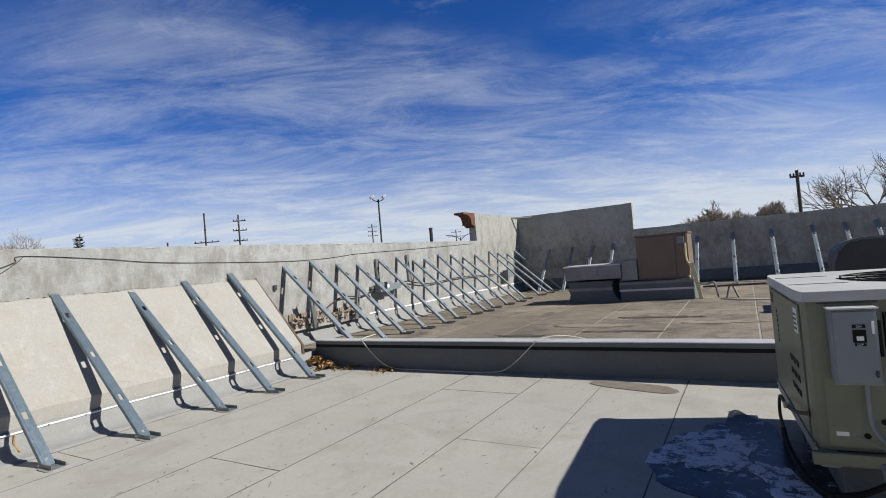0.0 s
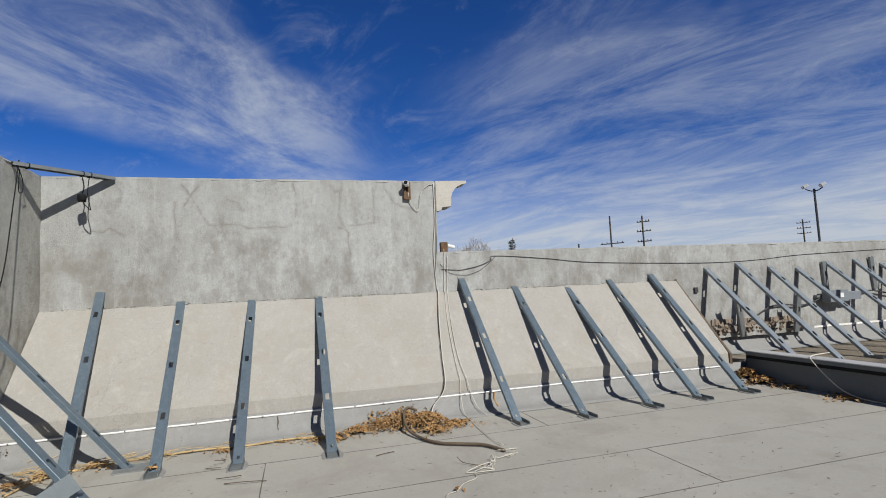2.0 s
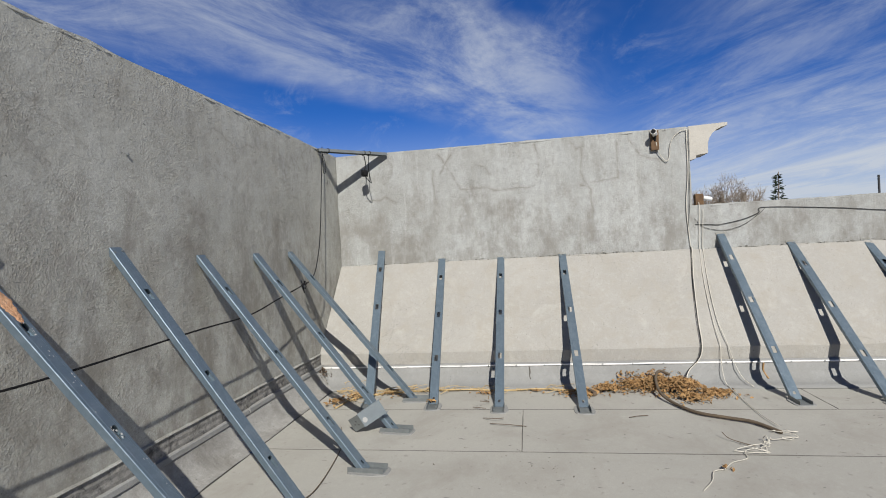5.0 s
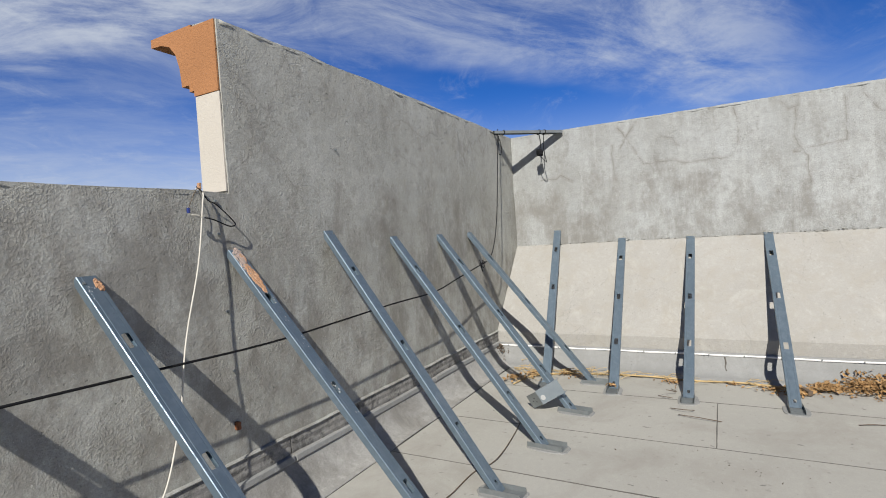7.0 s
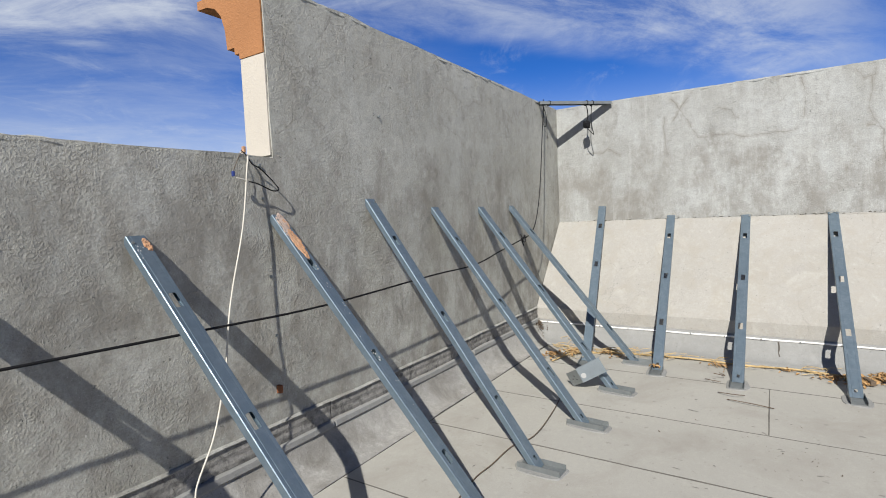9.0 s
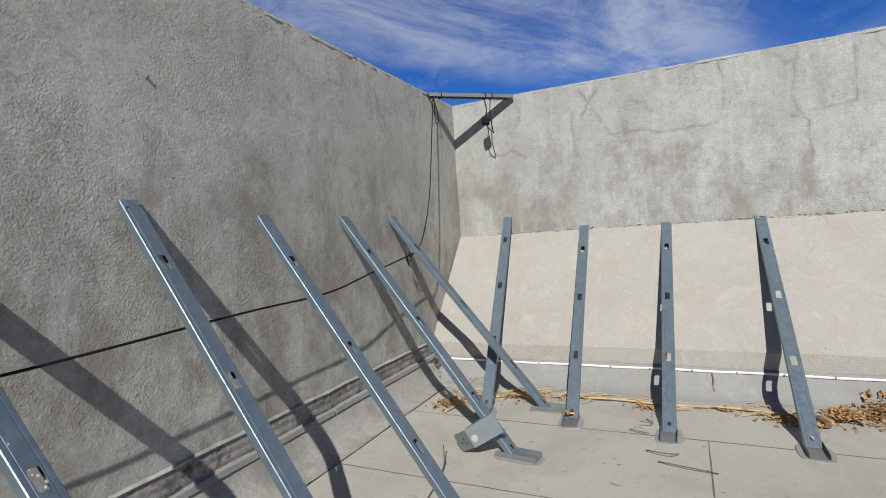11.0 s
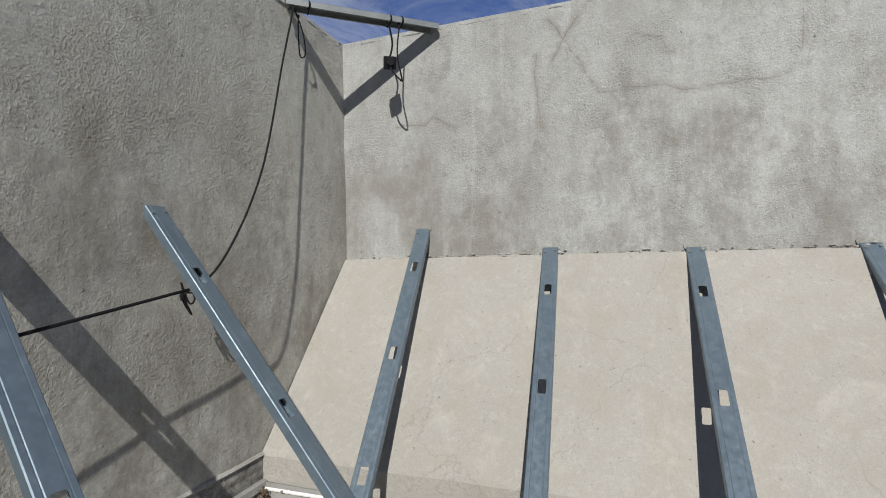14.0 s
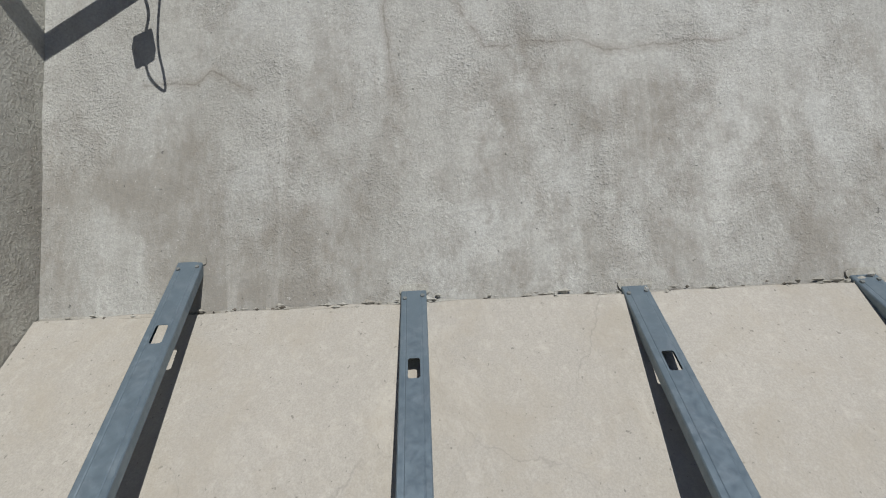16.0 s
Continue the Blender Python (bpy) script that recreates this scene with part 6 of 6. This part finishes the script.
cable("long_pipe", [(5.6, 14.0, 0.42), (7.0, 14.05, 0.43), (9.5, 14.2, 0.43), (12.0, 14.3, 0.42)], 0.02, M_DARKMETAL, "dark pipe run over the raised roof", "pipe")
for x in (6.05, 8.5, 11.0):
    e = thing("pipe_stand", "dark two-legged pipe stand on the raised roof", "pipe stand", "pipe stands", (x, 13.85, RAISED))
    part("leg", tube([(-0.06, 0, 0), (0.0, 0.18, 0.24)], 0.016, 6, 1), M_DARKMETAL, e)
    part("leg", tube([(0.14, 0, 0), (0.04, 0.18, 0.24)], 0.016, 6, 1), M_DARKMETAL, e)
cable("roof_cable", [(5.9, 13.6, 0.22), (6.4, 13.3, 0.215), (7.2, 13.5, 0.215), (8.2, 14.6, 0.215), (8.6, 15.4, 0.215)], 0.015, M_WHITEWIRE, "pale cable lying on the raised roof")
hood = thing("exhaust_hood", "black curved exhaust hood on the raised roof", "exhaust hood", at=(7.45, 11.9, RAISED))
prof = [(0.0, 0.0), (0.0, 0.62), (0.05, 0.80), (0.16, 0.91), (0.32, 0.95), (1.6, 0.95), (1.6, 0.0)]
part("shell", extrude(prof, 1, 0.0, 0.9), M_DARKMETAL, hood)
part("rim", extrude([(a - 0.02, b) for a, b in prof[:6]] + [(1.6, 0.98), (0.30, 0.985), (0.13, 0.94), (0.02, 0.83), (-0.04, 0.64), (-0.04, 0.0)], 1, -0.02, 0.06), M_CURB, hood, "rolled grey rim")
single("roof_tray", extrude([(0.0, 0), (0.5, 0), (0.5, 0.12), (0.46, 0.12), (0.44, 0.02), (0.0, 0.02)], 1, 0, 0.5), M_COPING, "pale metal tray on the raised roof", "tray").matrix_basis = pose(4.3, 16.4, RAISED + 0.002)

# electrical boxes, offcuts and broken bricks on the west wall of the raised roof
eb = thing("electrical_box", "grey electrical boxes on the low stucco parapet", "electrical box", at=(0.0, 10.78, 0.86))
part("cabinet", box(0.06, 0.20, 0.0, 0.40, 0.0, 0.19, 0.006), M_BOXGREY, eb)
part("cabinet", box(0.06, 0.17, 0.42, 0.72, 0.02, 0.15, 0.006), M_BOXGREY, eb)
part("mounting_rail", box(0.0, 0.058, -0.1, 0.8, 0.08, 0.12), M_STEEL_DULL, eb)
part("label", box(0.2005, 0.202, 0.22, 0.29, 0.07, 0.14), M_LABEL, eb)
part("conduit", tube([(0.05, -0.02, 0.06), (0.05, -0.4, -0.02), (0.05, -1.0, 0.0), (0.05, -1.5, -0.2)], 0.012, 7), M_DARKMETAL, eb)
part("conduit", tube([(0.05, 0.7, 0.08), (0.06, 1.1, 0.14), (0.05, 2.0, 0.02), (0.05, 3.5, 0.06), (0.05, 5.6, 0.0)], 0.012, 7), M_DARKMETAL, eb)
eb2 = thing("electrical_box", "small grey electrical box near the far roof corner", "electrical box", at=(0.0, 16.9, 0.72))
part("cabinet", box(0.06, 0.24, 0.0, 0.5, 0.0, 0.22, 0.006), M_BOXGREY, eb2)
part("mounting_rail", box(0.0, 0.058, -0.1, 0.6, 0.08, 0.12), M_STEEL_DULL, eb2)
single("outlet_plate", box(0.003, 0.03, 8.33, 8.39, 1.13, 1.21, 0.003), M_DARKMETAL, "small dark outlet plate on the stucco", "outlet")
for yy, L, lean in ((8.98, 0.62, 14), (10.0, 0.55, -3), (10.95, 0.5, 2), (12.05, 0.55, 4)):
    e = thing("stud_offcut", "short steel stud offcut leaning on the parapet", "steel offcut", "stud offcuts", (0.34, yy, 0.45 if yy < 10.5 else 0.8))
    o = part("stud", stud_mesh(L, 0.2), M_STEEL_DULL, e)
    o.matrix_basis = pose(-0.12, 0, 0, 0, 0, -90) @ pose(0, 0, 0, -8 if yy < 10.5 else -1, lean, 0)
    if yy > 10.5:
        e.location = (0.16, yy, 1.02)
brick_me = mesh_of("brick", box(-0.04, 0.04, -0.026, 0.026, -0.045, 0.045, 0.005), M_BRICK)
wall_low = bpy.data.objects["wall_west_low"]
rnd = random.Random(9)
for c in range(26):
    if c in (7, 15, 16):
        continue
    ob = new("brick", brick_me)
    ob.parent = wall_low
    ob.matrix_basis = pose(-0.018 + rnd.uniform(-0.008, 0.01), 8.62 + c * 0.062, 0.665 - 0.0012 * c + rnd.uniform(-0.006, 0.006), rnd.uniform(-5, 5), rnd.uniform(-4, 4), rnd.uniform(-4, 4))
single("brick_ledge", rough_box(0.002, 0.10, 8.58, 10.26, 0.44, 0.60, 0.08, 0.012, 0.02), M_STUCCO, "broken mortar ledge under exposed bricks", "ledge", "structure")
rub = bmesh.new()
for i in range(190):
    s = rnd.uniform(0.008, 0.03)
    add_box(rub, -s, s, -s * 1.4, s * 1.4, -s * 0.6, s * 0.6, pose(rnd.uniform(0.03, 0.13), rnd.uniform(8.6, 10.25), rnd.uniform(0.49, 0.625), rnd.uniform(-40, 40), rnd.uniform(-40, 40), rnd.uniform(0, 180)))
single("brick_rubble", rub, M_BRICK, "broken brick rubble on the parapet ledge", "rubble", "stuff")
e = thing("corner_bar", "steel bar across the far parapet corner", "steel bar", at=(0, FAR_Y, 0))
part("bar", tube([(0.01, -0.5, 2.55), (0.5, -0.01, 2.55)], 0.03, 6, 1), M_STEEL_DULL, e)

# ---- beyond the roof ----
def bare_tree(x, y, top, width, seed, label, group="bare trees beyond the roof", fine=0.016, forks=3):
    """A leafless tree: trunk and a crown of many forking branches."""
    rnd = random.Random(seed)
    hgt = top - GROUND
    e = thing("bare_tree", label, "tree", group, (x, y, GROUND))
    part("trunk", tube([(0, 0, -0.1), (0.05, 0.02, hgt * 0.2), (0, 0.05, hgt * 0.36)], hgt * 0.028, 8, 3, 0.7), M_BARK, e)
    bm = bmesh.new()

    def grow(p, d, L, r, depth):
        q = p + d * L
        mid = (p + q) / 2 + Vector((rnd.gauss(0, 0.05), rnd.gauss(0, 0.05), rnd.gauss(0, 0.03))) * L
        add_tube(bm, [p, mid, q], r, 4 if depth < 2 else 3, 0.65)
        if depth >= 5:
            return
        for _ in range(forks if depth < 4 else forks - 1):
            nd = (d + Vector((rnd.gauss(0, 0.5), rnd.gauss(0, 0.5), rnd.gauss(0.12, 0.3)))).normalized()
            grow(mid.lerp(q, rnd.uniform(0.3, 1.0)), nd, L * rnd.uniform(0.6, 0.85), max(r * 0.58, fine), depth + 1)
    start = Vector((0, 0.05, hgt * 0.34))
    for k in range(5):
        a = 2 * math.pi * k / 5 + rnd.uniform(-0.4, 0.4)
        d = Vector((math.cos(a) * 0.75, math.sin(a) * 0.75, rnd.uniform(0.5, 1.1))).normalized()
        grow(start, d, hgt * 0.2, hgt * 0.014, 0)
    zmax = max(v.co.z for v in bm.verts)
    rmax = max(math.hypot(v.co.x, v.co.y) for v in bm.verts)
    for v in bm.verts:
        v.co.x *= width / 2 / rmax
        v.co.y *= width / 2 / rmax
        v.co.z = start.z + (v.co.z - start.z) * (hgt - start.z) / (zmax - start.z)
    part("crown", bm, M_BARK, e)
    return e


bare_tree(-59.4, 26.8, 8.6, 9.5, 1, "bare winter tree beyond the low parapet", fine=0.013, forks=4)
bare_tree(-57.5, 22.4, 7.4, 7.0, 8, "small bare winter tree beyond the low parapet", fine=0.013, forks=3)
bare_tree(2.5, 92.8, 7.3, 14.0, 2, "rounded bare tree far beyond the roof", fine=0.035, forks=4)
bare_tree(7.2, 95.0, 5.6, 10.0, 3, "low bare tree far beyond the roof", fine=0.035, forks=4)
bare_tree(10.4, 97.0, 6.6, 9.0, 4, "bare tree far beyond the roof", fine=0.035, forks=4)
bare_tree(15.6, 62.0, 8.2, 14.5, 5, "tall bare tree beyond the north parapet", fine=0.014)
bare_tree(19.5, 60.0, 7.4, 10.0, 6, "bare tree beyond the north parapet", fine=0.014)
e = thing("conifer", "dark scraggy conifer beyond the low parapet", "tree", at=(-66.8, 35.1, GROUND))
part("trunk", tube([(0, 0, -0.1), (0, 0, 7), (0.3, 0.1, 13.6)], 0.22, 7, 3, 0.25), M_BARK, e)
bm = bmesh.new()
rnd = random.Random(2)
for i in range(420):
    z = rnd.uniform(3, 13.2)
    r = (13.4 - z) * 0.15 * rnd.random() ** 0.5 + 0.1
    a = rnd.uniform(0, 6.3)
    p = Vector((r * math.cos(a) + 0.02 * z, r * math.sin(a), z))
    q = p + Vector((math.cos(a), math.sin(a), rnd.uniform(-0.1, 0.5))) * rnd.uniform(0.25, 0.6)
    add_tube(bm, [p, q], 0.09, 3, 0.2)
part("crown", bm, M_NEEDLE, e)


def utility_pole(x, y, top, arms, label, turn=0, r=0.16):
    e = thing("utility_pole", label, "utility pole", "utility poles", (x, y, GROUND))
    part("pole", tube([(0, 0, -0.1), (0, 0, top - GROUND)], r, 8, 1, 0.7), M_POLE, e)
    for z, half in arms:
        part("crossarm", box(-half, half, -0.07, 0.07, -0.07, 0.07, 0.01, pose(0, 0.14, z - GROUND, 0, 0, turn)), M_POLE, e)
        for s in (-0.9, -0.45, 0.45, 0.9):
            part("insulator", cylinder(0.06, 0.07, 0.26, 8, s * half * math.cos(radians(turn)), 0.14 + s * half * math.sin(radians(turn))), M_POLE, e).matrix_basis = pose(0, 0, z - GROUND)
    return e


utility_pole(-59.6, 48.1, 11.3, [(7.1, 1.7)], "dark timber utility pole with one low crossarm", 40)
utility_pole(-57.0, 51.8, 10.9, [(10.0, 0.9), (8.6, 1.0), (7.1, 1.0)], "dark timber utility pole with three crossarms", 40)
utility_pole(-80.5, 112.5, 13.4, [(12.6, 1.3), (11.4, 1.3), (10.2, 1.3)], "distant utility pole with three crossarms", 40, 0.2)
utility_pole(-66.5, 134.0, 10.6, [(9.9, 1.5), (8.6, 2.6)], "distant utility pole with two crossarms", 40, 0.2)
utility_pole(10.0, 47.7, 5.75, [(5.3, 0.45)], "dark utility pole beyond the north parapet", 10, 0.15)
utility_pole(17.5, 55.0, 4.6, [(4.2, 0.5)], "short dark pole beyond the north parapet", 10, 0.12)
for x, y, top, r, text in ((-12.1, 32.6, 3.72, 0.12, "thick dark post beyond the low parapet"), (-45.0, 33.7, 5.8, 0.09, "thin dark post beyond the low parapet")):
    e = thing("post", text, "post", "", (x, y, GROUND))
    part("shaft", tube([(0, 0, -0.1), (0, 0, top - GROUND)], r, 10, 1), M_DARKMETAL, e)
    part("cap", cylinder(r * 1.15, top - GROUND, top - GROUND + 0.06, 10), M_DARKMETAL, e)
e = thing("flood_light_pole", "dark pole with two bright flood lamp heads", "street lamp", at=(-21.0, 38.6, GROUND))
ht = 7.35 - GROUND
part("pole", tube([(0, 0, -0.1), (0, 0, ht)], 0.09, 10, 1, 0.8), M_DARKMETAL, e)
part("yoke", tube([(-0.42, -0.3, ht + 0.05), (-0.2, -0.15, ht - 0.12), (0, 0, ht - 0.16), (0.2, 0.15, ht - 0.12), (0.42, 0.3, ht + 0.05)], 0.04, 7), M_DARKMETAL, e)
for s in (-1, 1):
    hd = part("lamp_head", box(-0.22, 0.22, -0.16, 0.16, -0.10, 0.12, 0.03, pose(s * 0.42, s * 0.3, ht + 0.22, 25, 0, -35)), M_COPING, e)
    part("lens", box(-0.19, 0.19, -0.185, -0.165, -0.08, 0.10, 0.004, pose(s * 0.42, s * 0.3, ht + 0.22, 25, 0, -35)), M_LAMPGLASS, hd)
e = thing("curved_street_lamp", "distant street lamp with two curved arms", "street lamp", at=(-52.0, 110.0, GROUND))
part("pole", tube([(0, 0, -0.1), (0, 0, 11.5)], 0.14, 8, 1), M_DARKMETAL, e)
part("arm", tube([(0, 0, 11.0), (1.4, 0.6, 12.0), (3.2, 1.4, 12.3)], 0.08, 6), M_DARKMETAL, e)
part("arm", tube([(0, 0, 11.0), (-1.4, -0.6, 12.0), (-3.2, -1.4, 12.3)], 0.08, 6), M_DARKMETAL, e)
